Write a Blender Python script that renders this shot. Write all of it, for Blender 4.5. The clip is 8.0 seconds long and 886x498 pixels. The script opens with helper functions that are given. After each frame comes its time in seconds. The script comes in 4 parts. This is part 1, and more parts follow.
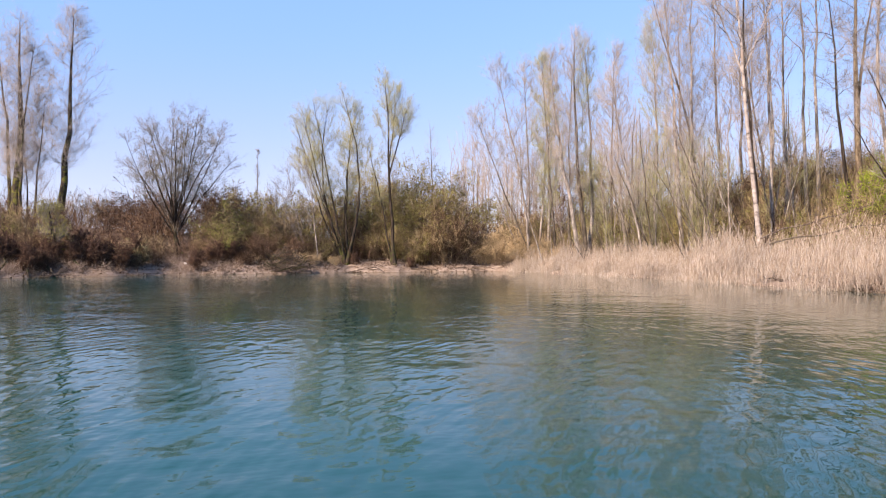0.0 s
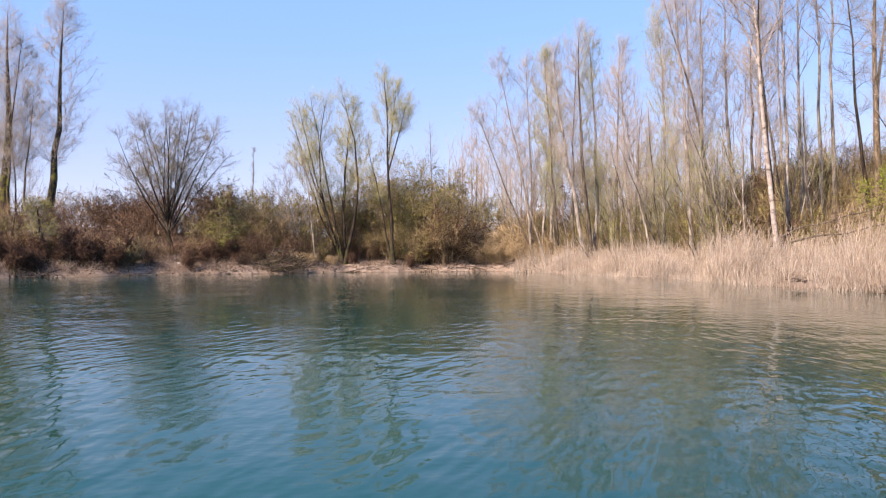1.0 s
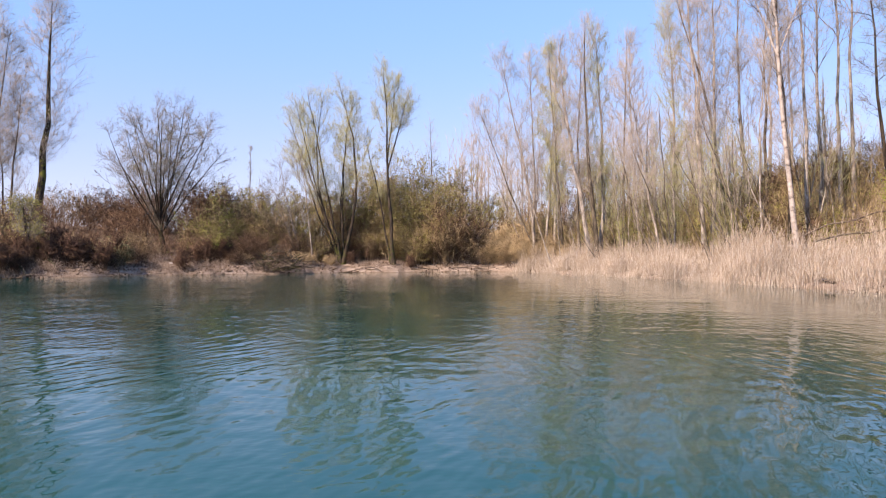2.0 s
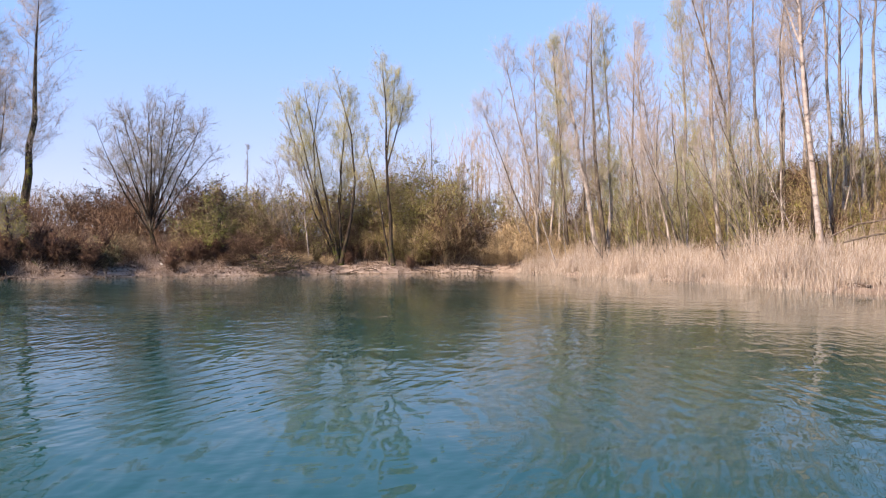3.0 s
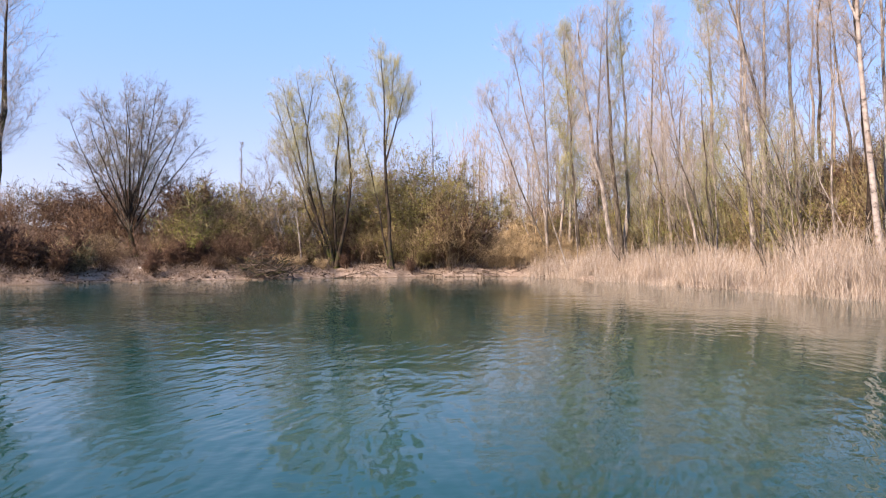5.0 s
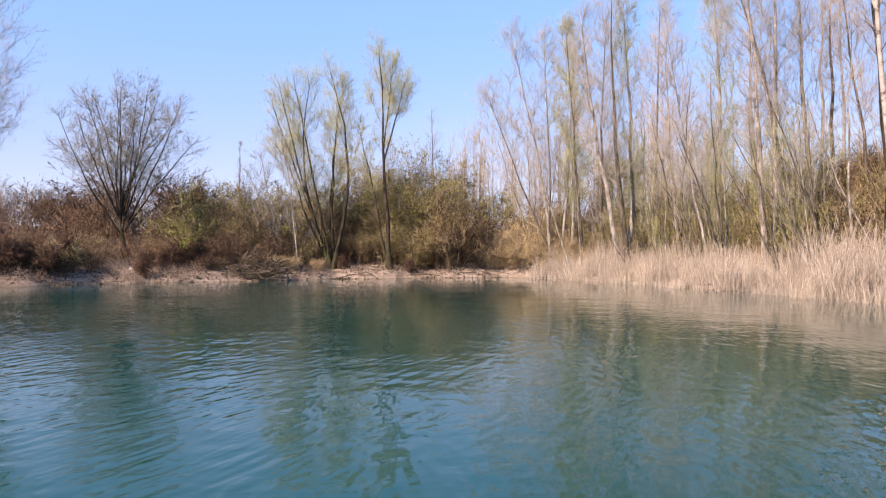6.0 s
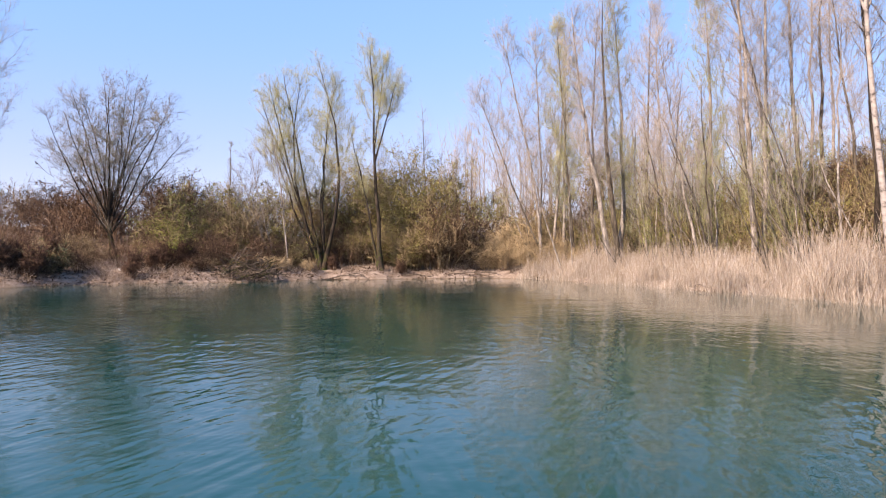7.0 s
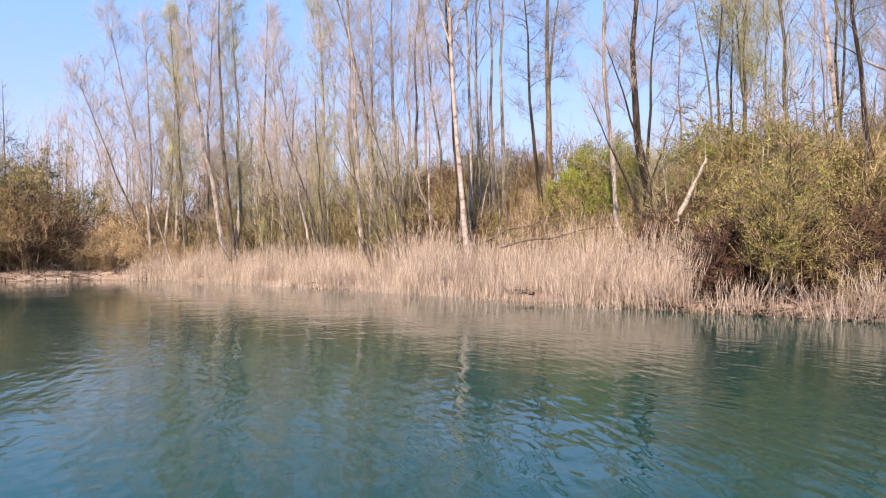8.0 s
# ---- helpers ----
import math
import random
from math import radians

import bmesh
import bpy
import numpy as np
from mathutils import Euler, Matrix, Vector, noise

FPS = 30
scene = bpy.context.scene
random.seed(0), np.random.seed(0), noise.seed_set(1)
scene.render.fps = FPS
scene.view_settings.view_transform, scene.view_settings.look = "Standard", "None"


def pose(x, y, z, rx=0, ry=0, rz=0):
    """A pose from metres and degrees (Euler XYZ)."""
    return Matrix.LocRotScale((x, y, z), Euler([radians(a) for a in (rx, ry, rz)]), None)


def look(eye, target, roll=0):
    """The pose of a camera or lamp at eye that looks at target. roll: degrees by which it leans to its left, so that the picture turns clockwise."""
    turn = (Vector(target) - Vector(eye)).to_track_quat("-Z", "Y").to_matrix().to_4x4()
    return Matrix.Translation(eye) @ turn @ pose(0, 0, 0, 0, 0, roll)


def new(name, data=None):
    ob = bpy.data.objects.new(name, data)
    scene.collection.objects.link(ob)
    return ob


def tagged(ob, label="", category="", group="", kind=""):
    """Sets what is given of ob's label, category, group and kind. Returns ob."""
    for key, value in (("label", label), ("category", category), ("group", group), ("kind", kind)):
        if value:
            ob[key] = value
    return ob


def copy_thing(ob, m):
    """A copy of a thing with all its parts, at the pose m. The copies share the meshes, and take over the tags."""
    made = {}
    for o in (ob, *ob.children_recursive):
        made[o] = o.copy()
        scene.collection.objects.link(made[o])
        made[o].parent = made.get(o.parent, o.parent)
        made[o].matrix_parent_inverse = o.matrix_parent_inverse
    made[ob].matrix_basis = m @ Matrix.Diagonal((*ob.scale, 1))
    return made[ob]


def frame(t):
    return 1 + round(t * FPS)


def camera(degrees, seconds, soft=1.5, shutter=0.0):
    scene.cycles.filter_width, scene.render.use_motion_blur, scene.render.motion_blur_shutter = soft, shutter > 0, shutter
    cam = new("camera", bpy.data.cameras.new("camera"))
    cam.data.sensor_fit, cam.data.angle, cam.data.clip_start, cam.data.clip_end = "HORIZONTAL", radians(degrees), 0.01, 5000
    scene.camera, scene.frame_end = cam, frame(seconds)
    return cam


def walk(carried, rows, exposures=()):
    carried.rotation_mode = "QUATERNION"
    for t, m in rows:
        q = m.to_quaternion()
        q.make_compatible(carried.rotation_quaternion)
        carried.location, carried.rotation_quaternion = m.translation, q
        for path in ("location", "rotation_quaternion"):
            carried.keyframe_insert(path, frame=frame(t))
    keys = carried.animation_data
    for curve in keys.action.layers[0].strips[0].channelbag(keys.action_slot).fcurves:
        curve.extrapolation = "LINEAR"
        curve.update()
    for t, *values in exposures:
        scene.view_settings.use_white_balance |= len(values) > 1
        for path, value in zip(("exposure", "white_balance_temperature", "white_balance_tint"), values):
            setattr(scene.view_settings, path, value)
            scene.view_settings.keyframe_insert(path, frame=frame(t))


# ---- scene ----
cam = camera(63.7, 8.0, soft=1.15)
# seconds, eye, target, roll
PATH = [
    (0, (2.712, 8.776, 0.815), (2.451, 10.758, 0.844), -0.1),
    (0.5, (2.507, 9.305, 0.837), (2.251, 11.288, 0.864), -0.1),
    (1, (2.292, 9.842, 0.826), (2.042, 11.826, 0.853), -0.1),
    (1.5, (2.121, 10.425, 0.814), (1.874, 12.41, 0.841), -0.1),
    (3, (1.656, 12.47, 0.882), (1.414, 14.455, 0.908), -0.1),
    (3.5, (1.493, 13.173, 0.901), (1.253, 15.158, 0.928), -0.1),
    (4, (1.342, 13.891, 0.943), (1.102, 15.876, 0.971), -0.1),
    (4.5, (1.177, 14.619, 0.992), (0.94, 16.604, 1.018), -0.1),
    (5.8, (1.003, 16.13, 1.055), (0.766, 18.116, 1.081), -0.1),
    (6, (1.001, 16.249, 1.059), (0.762, 18.235, 1.085), -0.1),
    (6.5, (1.031, 16.361, 1.081), (0.784, 18.345, 1.108), -0.1),
    (7, (1.029, 16.346, 1.06), (0.813, 18.334, 1.088), -0.1),
    (7.2, (1.026, 16.33, 1.055), (0.961, 18.329, 1.083), -0.1),
    (7.5, (1.002, 16.294, 1.041), (1.248, 18.279, 1.068), -0.1),
    (7.8, (1.002, 16.294, 1.041), (1.589, 18.206, 1.067), -0.1),
    (8, (1.002, 16.294, 1.041), (1.814, 18.121, 1.065), -0.2),
]
walk(cam, [(t, look(e, g, r)) for t, e, g, r in PATH], exposures=[(0, 0.84, 6800, 21), (8, 0.86, 6800, 21)])

# ---- daylight: clear spring sky, sun behind the camera from its left ----
SUN_AZ, SUN_EL = radians(219), radians(40)
world = bpy.data.worlds.new("world")
scene.world = world
world.use_nodes = True
wn = world.node_tree.nodes
sky = wn.new("ShaderNodeTexSky")
sky.sky_type, sky.sun_disc, sky.sun_elevation, sky.sun_rotation = "NISHITA", False, SUN_EL, SUN_AZ
sky.air_density, sky.dust_density, sky.ozone_density = 0.75, 0.0, 1.4
wn["Background"].inputs["Strength"].default_value = 0.125
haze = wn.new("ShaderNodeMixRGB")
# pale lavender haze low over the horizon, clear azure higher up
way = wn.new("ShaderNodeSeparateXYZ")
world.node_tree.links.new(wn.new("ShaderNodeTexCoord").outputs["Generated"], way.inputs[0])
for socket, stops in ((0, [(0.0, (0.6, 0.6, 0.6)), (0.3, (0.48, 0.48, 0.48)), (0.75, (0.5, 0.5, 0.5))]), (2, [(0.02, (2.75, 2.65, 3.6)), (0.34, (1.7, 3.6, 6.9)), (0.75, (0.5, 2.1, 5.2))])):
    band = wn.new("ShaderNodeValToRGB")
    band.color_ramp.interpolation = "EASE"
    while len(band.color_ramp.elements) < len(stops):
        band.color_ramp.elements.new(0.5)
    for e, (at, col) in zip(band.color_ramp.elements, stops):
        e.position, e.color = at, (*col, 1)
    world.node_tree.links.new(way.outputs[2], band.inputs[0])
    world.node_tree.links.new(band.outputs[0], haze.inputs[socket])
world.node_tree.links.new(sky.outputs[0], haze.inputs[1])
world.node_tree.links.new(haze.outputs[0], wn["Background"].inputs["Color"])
sun = new("sun", bpy.data.lights.new("sun", "SUN"))
sun.data.energy, sun.data.angle, sun.data.color = 5.3, radians(0.5), (1.0, 0.88, 0.69)
to_sun = Vector((math.sin(SUN_AZ) * math.cos(SUN_EL), math.cos(SUN_AZ) * math.cos(SUN_EL), math.sin(SUN_EL)))
sun.matrix_world = look(to_sun * 80, (0, 0, 0))


# ---- materials ----
def material(name, rough=0.9, spec=0.3):
    m = bpy.data.materials.new(name)
    m.use_nodes = True
    nt = m.node_tree
    b = nt.nodes["Principled BSDF"]
    b.inputs["Roughness"].default_value = rough
    b.inputs["Specular IOR Level"].default_value = spec
    return m, nt, b


def node(nt, kind, **values):
    n = nt.nodes.new(kind)
    for key, v in values.items():
        n.inputs[key.replace("_", " ")].default_value = v
    return n


def ramp(nt, fac, stops):
    r = nt.nodes.new("ShaderNodeValToRGB")
    el = r.color_ramp.elements
    while len(el) < len(stops):
        el.new(0.5)
    for e, (pos, col) in zip(el, stops):
        e.position, e.color = pos, (*col, 1)
    nt.links.new(fac, r.inputs[0])
    return r.outputs[0]


def mix(nt, fac, a, b, mode="MIX"):
    m = nt.nodes.new("ShaderNodeMix")
    m.data_type, m.blend_type = "RGBA", mode
    for sock, v in ((m.inputs[0], fac), (m.inputs[6], a), (m.inputs[7], b)):
        if isinstance(v, (int, float)):
            sock.default_value = v
        elif isinstance(v, tuple):
            sock.default_value = (*v, 1)
        else:
            nt.links.new(v, sock)
    return m.outputs[2]


def place(nt, scale=(1, 1, 1), world_space=False):
    src = nt.nodes.new("ShaderNodeNewGeometry" if world_space else "ShaderNodeTexCoord")
    mp = nt.nodes.new("ShaderNodeMapping")
    mp.inputs["Scale"].default_value = scale
    nt.links.new(src.outputs["Position" if world_space else "Object"], mp.inputs[0])
    return mp.outputs[0]


def noise_tex(nt, vec, scale, detail=4.0, rough=0.55):
    n = node(nt, "ShaderNodeTexNoise", Scale=scale, Detail=detail, Roughness=rough)
    nt.links.new(vec, n.inputs["Vector"])
    return n.outputs["Fac"]


def bump(nt, bsdf, height, strength, distance):
    b = node(nt, "ShaderNodeBump", Strength=strength, Distance=distance)
    nt.links.new(height, b.inputs["Height"])
    nt.links.new(b.outputs[0], bsdf.inputs["Normal"])


def island(nt):
    return nt.nodes.new("ShaderNodeNewGeometry").outputs["Random Per Island"]


def bark(name, dark, light, moss=None, moss_top=0.0, stretch=0.25):
    """Furrowed bark; moss and ivy green climbs the foot up to moss_top metres."""
    m, nt, b = material(name, 0.9, 0.2)
    v = place(nt, (1, 1, stretch))
    coarse, fine = noise_tex(nt, v, 9.0), noise_tex(nt, v, 45.0)
    col = ramp(nt, coarse, [(0.36, dark), (0.62, light)])
    col = mix(nt, 1.0, col, ramp(nt, fine, [(0.38, (0.42, 0.40, 0.38)), (0.60, (1, 1, 1))]), "MULTIPLY")
    if moss:
        sep = nt.nodes.new("ShaderNodeSeparateXYZ")
        nt.links.new(place(nt), sep.inputs[0])
        up = nt.nodes.new("ShaderNodeMapRange")
        up.inputs["From Min"].default_value, up.inputs["From Max"].default_value = moss_top * 1.2, moss_top * 0.5
        nt.links.new(sep.outputs[2], up.inputs[0])
        patch = ramp(nt, noise_tex(nt, place(nt), 4.0), [(0.48, (0, 0, 0)), (0.62, (1, 1, 1))])
        both = nt.nodes.new("ShaderNodeMath")
        both.operation = "MULTIPLY"
        nt.links.new(patch, both.inputs[0])
        nt.links.new(up.outputs[0], both.inputs[1])
        col = mix(nt, both.outputs[0], col, moss)
    nt.links.new(col, b.inputs["Base Color"])
    bump(nt, b, fine, 0.6, 0.02)
    return m


def birch_bark():
    m, nt, b = material("birch_bark", 0.75, 0.3)
    rings = noise_tex(nt, place(nt, (1.5, 1.5, 2.2)), 2.8, 5.0, 0.65)
    blotch = noise_tex(nt, place(nt, (1, 1, 0.6)), 3.0, 3.0)
    col = ramp(nt, rings, [(0.38, (0.10, 0.08, 0.07)), (0.48, (0.36, 0.30, 0.27)), (0.7, (0.53, 0.46, 0.42))])
    col = mix(nt, ramp(nt, blotch, [(0.55, (0, 0, 0)), (0.68, (1, 1, 1))]), col, (0.30, 0.23, 0.19))
    nt.links.new(col, b.inputs["Base Color"])
    bump(nt, b, rings, 0.3, 0.01)
    return m


def varied(name, stops, rough=0.85, spec=0.2, through_light=0.0):
    """Many small pieces, each with a tint of its own, paler and darker in drifts."""
    m, nt, b = material(name, rough, spec)
    col = ramp(nt, island(nt), stops)
    drift = noise_tex(nt, place(nt, (1, 1, 1), True), 0.7, 3.0)
    col = mix(nt, 1.0, col, ramp(nt, drift, [(0.3, (0.62, 0.62, 0.62)), (0.7, (1, 1, 1))]), "MULTIPLY")
    nt.links.new(col, b.inputs["Base Color"])
    if through_light:
        tr = nt.nodes.new("ShaderNodeBsdfTranslucent")
        nt.links.new(col, tr.inputs["Color"])
        ms = nt.nodes.new("ShaderNodeMixShader")
        ms.inputs[0].default_value = through_light
        nt.links.new(b.outputs[0], ms.inputs[1])
        nt.links.new(tr.outputs[0], ms.inputs[2])
        nt.links.new(ms.outputs[0], nt.nodes["Material Output"].inputs["Surface"])
    return m


BARK_GREY = bark("grey_bark", (0.056, 0.044, 0.034), (0.208, 0.168, 0.132))
BARK_DARK = bark("dark_bark", (0.022, 0.016, 0.013), (0.085, 0.062, 0.046), (0.056, 0.060, 0.016), 1.5)
BARK_IVY = bark("ivied_bark", (0.022, 0.018, 0.014), (0.115, 0.09, 0.065), (0.15, 0.145, 0.03), 7.5)
BARK_PALE = bark("pale_bark", (0.19, 0.155, 0.13), (0.52, 0.45, 0.405))
BARK_TAN = bark("tan_bark", (0.10, 0.07, 0.048), (0.29, 0.22, 0.15))
BARK_BIRCH = birch_bark()
WOOD_DEAD = bark("dead_wood", (0.086, 0.061, 0.047), (0.259, 0.202, 0.166))
WOOD_SILVER = bark("barkless_wood", (0.306, 0.255, 0.212), (0.527, 0.459, 0.399))
TWIG_MAUVE = varied("mauve_twigs", [(0, (0.29, 0.235, 0.205)), (1, (0.53, 0.46, 0.41))])
TWIG_GREY = varied("grey_twigs", [(0, (0.15, 0.132, 0.118)), (1, (0.31, 0.28, 0.255))])
TWIG_OLIVE = varied("olive_twigs", [(0, (0.29, 0.26, 0.14)), (1, (0.53, 0.485, 0.29))])
TWIG_BROWN = varied("brown_twigs", [(0, (0.034, 0.018, 0.011)), (0.6, (0.145, 0.083, 0.052)), (1, (0.36, 0.24, 0.165))])
TWIG_BRONZE = varied("bronze_twigs", [(0, (0.07, 0.046, 0.025)), (0.6, (0.29, 0.203, 0.115)), (1, (0.53, 0.41, 0.25))])
# bramble twigs, coloured near black to carry the shade of the hollows
TWIG_SHADE = varied("shade_dark_bramble_twigs", [(0, (0.03, 0.017, 0.012)), (1, (0.17, 0.095, 0.066))])
LEAF_BUD = varied("yellow_green_buds", [(0, (0.31, 0.315, 0.085)), (1, (0.50, 0.51, 0.19))], 0.6, 0.3, 0.35)
LEAF_OLIVE = varied("olive_leaves", [(0, (0.12, 0.10, 0.026)), (0.5, (0.32, 0.285, 0.075)), (1, (0.55, 0.50, 0.15))], 0.6, 0.3, 0.12)
LEAF_FRESH = varied("fresh_leaves", [(0, (0.085, 0.088, 0.012)), (0.5, (0.235, 0.25, 0.036)), (1, (0.44, 0.46, 0.085))], 0.55, 0.35, 0.14)
LEAF_LUSH = varied("lush_leaves", [(0, (0.21, 0.27, 0.015)), (1, (0.46, 0.55, 0.05))], 0.55, 0.35, 0.3)
LEAF_SAGE = varied("sage_leaves", [(0, (0.09, 0.105, 0.055)), (1, (0.24, 0.25, 0.14))], 0.7, 0.2, 0.2)
LEAF_DEAD = varied("withered_leaves", [(0, (0.055, 0.032, 0.020)), (1, (0.17, 0.105, 0.066))], 0.85, 0.15, 0.15)
REED = varied("reed_straw", [(0, (0.38, 0.28, 0.21)), (0.5, (0.57, 0.45, 0.365)), (1, (0.82, 0.71, 0.62))], 0.6, 0.35, 0.25)
STALK_TAN = varied("tan_stalks", [(0, (0.32, 0.22, 0.12)), (1, (0.70, 0.53, 0.33))], 0.8, 0.2, 0.1)
PLUME = varied("reed_plume", [(0, (0.352, 0.256, 0.184)), (1, (0.544, 0.432, 0.336))], 0.95, 0.1, 0.2)
GRASS_DRY = varied("dry_grass", [(0, (0.17, 0.105, 0.078)), (0.5, (0.36, 0.26, 0.20)), (1, (0.60, 0.48, 0.40))], 0.75, 0.2, 0.15)


def ground_material():
    m, nt, b = material("bank_soil", 0.95, 0.15)
    v = place(nt, (1, 1, 1), True)
    big, mid, fine = noise_tex(nt, v, 0.35), noise_tex(nt, v, 3.0), noise_tex(nt, v, 26.0, 6.0)
    soil = ramp(nt, mid, [(0.3, (0.22, 0.16, 0.13)), (0.55, (0.41, 0.32, 0.27)), (0.75, (0.60, 0.49, 0.435))])
    leafy = ramp(nt, fine, [(0.35, (0.06, 0.04, 0.025)), (0.55, (0.17, 0.115, 0.075)), (0.7, (0.33, 0.24, 0.17))])
    col = mix(nt, big, soil, leafy)
    sep = nt.nodes.new("ShaderNodeSeparateXYZ")
    nt.links.new(v, sep.inputs[0])
    wet = nt.nodes.new("ShaderNodeMapRange")
    wet.inputs["From Min"].default_value, wet.inputs["From Max"].default_value = 0.05, -0.02
    nt.links.new(sep.outputs[2], wet.inputs[0])
    col = mix(nt, wet.outputs[0], col, (0.14, 0.095, 0.065))
    nt.links.new(col, b.inputs["Base Color"])
    bump(nt, b, fine, 0.8, 0.05)
    return m


def water_material():
    """Turbid blue-green lake water with wind ripples."""
    m, nt, b = material("lake_water", 0.05, 0.5)
    b.inputs["IOR"].default_value = 1.333
    v0 = place(nt, (1, 1, 1), True)
    cloud = noise_tex(nt, v0, 0.12, 3.0)
    col = ramp(nt, cloud, [(0.35, (0.001, 0.036, 0.031)), (0.65, (0.001, 0.049, 0.040))])
    nt.links.new(col, b.inputs["Base Color"])
    def ripples(turn, long, scale, detail):
        """Wavelets of 1 / scale metres whose crests run at an angle of turn degrees, drawn out by long."""
        mp = nt.nodes.new("ShaderNodeMapping")
        mp.vector_type = "TEXTURE"
        mp.inputs["Rotation"].default_value = (0, 0, radians(turn))
        mp.inputs["Scale"].default_value = (long, 1, 1)
        nt.links.new(v0, mp.inputs[0])
        return noise_tex(nt, mp.outputs[0], scale, detail, 0.5)
    def add(a, c, w):
        n = nt.nodes.new("ShaderNodeMath")
        n.operation = "MULTIPLY_ADD"
        nt.links.new(c, n.inputs[0])
        n.inputs[1].default_value = w
        nt.links.new(a, n.inputs[2])
        return n.outputs[0]
    side = ramp(nt, noise_tex(nt, v0, 0.5, 1.0), [(0.4, (0, 0, 0)), (0.6, (1, 1, 1))])
    h = mix(nt, side, ripples(76, 3.2, 9.0, 1.0), ripples(101, 3.2, 8.0, 1.0))
    h = add(h, ripples(8, 1.5, 3.4, 1.0), 0.55)
    h = add(h, ripples(-25, 1.4, 1.5, 1.0), 0.5)
    h = add(h, ripples(30, 1.3, 14.0, 1.5), 0.14)
    lee = nt.nodes.new("ShaderNodeAttribute")
    lee.attribute_name = "open_water"
    gust = ramp(nt, noise_tex(nt, v0, 0.16, 2.0), [(0.3, (0.45, 0.45, 0.45)), (0.7, (1, 1, 1))])
    hm = nt.nodes.new("ShaderNodeMath")
    hm.operation = "MULTIPLY"
    nt.links.new(h, hm.inputs[0])
    nt.links.new(mix(nt, 1.0, gust, lee.outputs["Fac"], "MULTIPLY"), hm.inputs[1])
    bump(nt, b, hm.outputs[0], 1.0, 0.021)
    return m


GROUND, WATER = ground_material(), water_material()

# ---- mesh tools ----
UP = np.array((0.0, 0.0, 1.0))


def mesh_of(name, verts, tris, smooth=True):
    me = bpy.data.meshes.new(name)
    n = len(tris)
    me.vertices.add(len(verts))
    me.vertices.foreach_set("co", np.asarray(verts, dtype=np.float32).ravel())
    me.loops.add(n * 3)
    me.loops.foreach_set("vertex_index", np.asarray(tris, dtype=np.int32).ravel())
    me.polygons.add(n)
    me.polygons.foreach_set("loop_start", np.arange(0, n * 3, 3, dtype=np.int32))
    me.polygons.foreach_set("use_smooth", np.full(n, smooth))
    me.update(calc_edges=True)
    return me


def unit(a):
    return a / np.maximum(np.linalg.norm(a, axis=-1, keepdims=True), 1e-9)


def tubes(P, R, n):
    """Round tapered tubes along polylines P (count, k, 3) with radii R (count, k), each ending in a point."""
    B, k, _ = P.shape
    T = unit(np.gradient(P, axis=1))
    ref = np.where(np.abs(T[..., 2:3]) > 0.9, np.array((1.0, 0, 0)), UP)
    U = unit(np.cross(T, ref))
    V = np.cross(T, U)
    a = np.arange(n) * 2 * np.pi / n
    ring = P[:, :-1, None] + R[:, :-1, None, None] * (np.cos(a)[:, None] * U[:, :-1, None] + np.sin(a)[:, None] * V[:, :-1, None])
    per = (k - 1) * n + 1
    verts = np.concatenate([ring.reshape(B, -1, 3), P[:, -1:]], 1)
    i, j = np.arange(n), (np.arange(n) + 1) % n
    tris = []
    for s in range(k - 2):
        lo, hi = s * n, (s + 1) * n
        tris += [np.stack([lo + i, lo + j, hi + j], 1), np.stack([lo + i, hi + j, hi + i], 1)]
    tris.append(np.stack([(k - 2) * n + i, (k - 2) * n + j, np.full(n, per - 1)], 1))
    one = np.concatenate(tris)
    return verts.reshape(-1, 3), (one[None] + (np.arange(B) * per)[:, None, None]).reshape(-1, 3)


def leaves(rng, C, size, hang=0.0):
    """Small folded leaves, two facets each, at the points C."""
    B = len(C)
    d = unit(rng.normal(size=(B, 3)) - np.array((0, 0, hang)))
    s = unit(np.cross(d, rng.normal(size=(B, 3))))
    w = np.cross(d, s)
    L = (size * rng.uniform(0.6, 1.3, (B, 1)))
    verts = np.stack([C, C + d * L * 0.5 + s * L * 0.3 + w * L * 0.12, C + d * L, C + d * L * 0.5 - s * L * 0.3 + w * L * 0.12], 1)
    one = np.array(((0, 1, 2), (0, 2, 3)))
    return verts.reshape(-1, 3), (one[None] + (np.arange(B) * 4)[:, None, None]).reshape(-1, 3)


def joined(pieces):
    vs, ts, off = [], [], 0
    for v, t in pieces:
        vs.append(v), ts.append(t + off)
        off += len(v)
    return np.concatenate(vs), np.concatenate(ts)


def part(name, me, mat, parent, label=""):
    if not me.materials:
        me.materials.append(mat)
    ob = new(name, me)
    ob.parent = parent
    return tagged(ob, label)


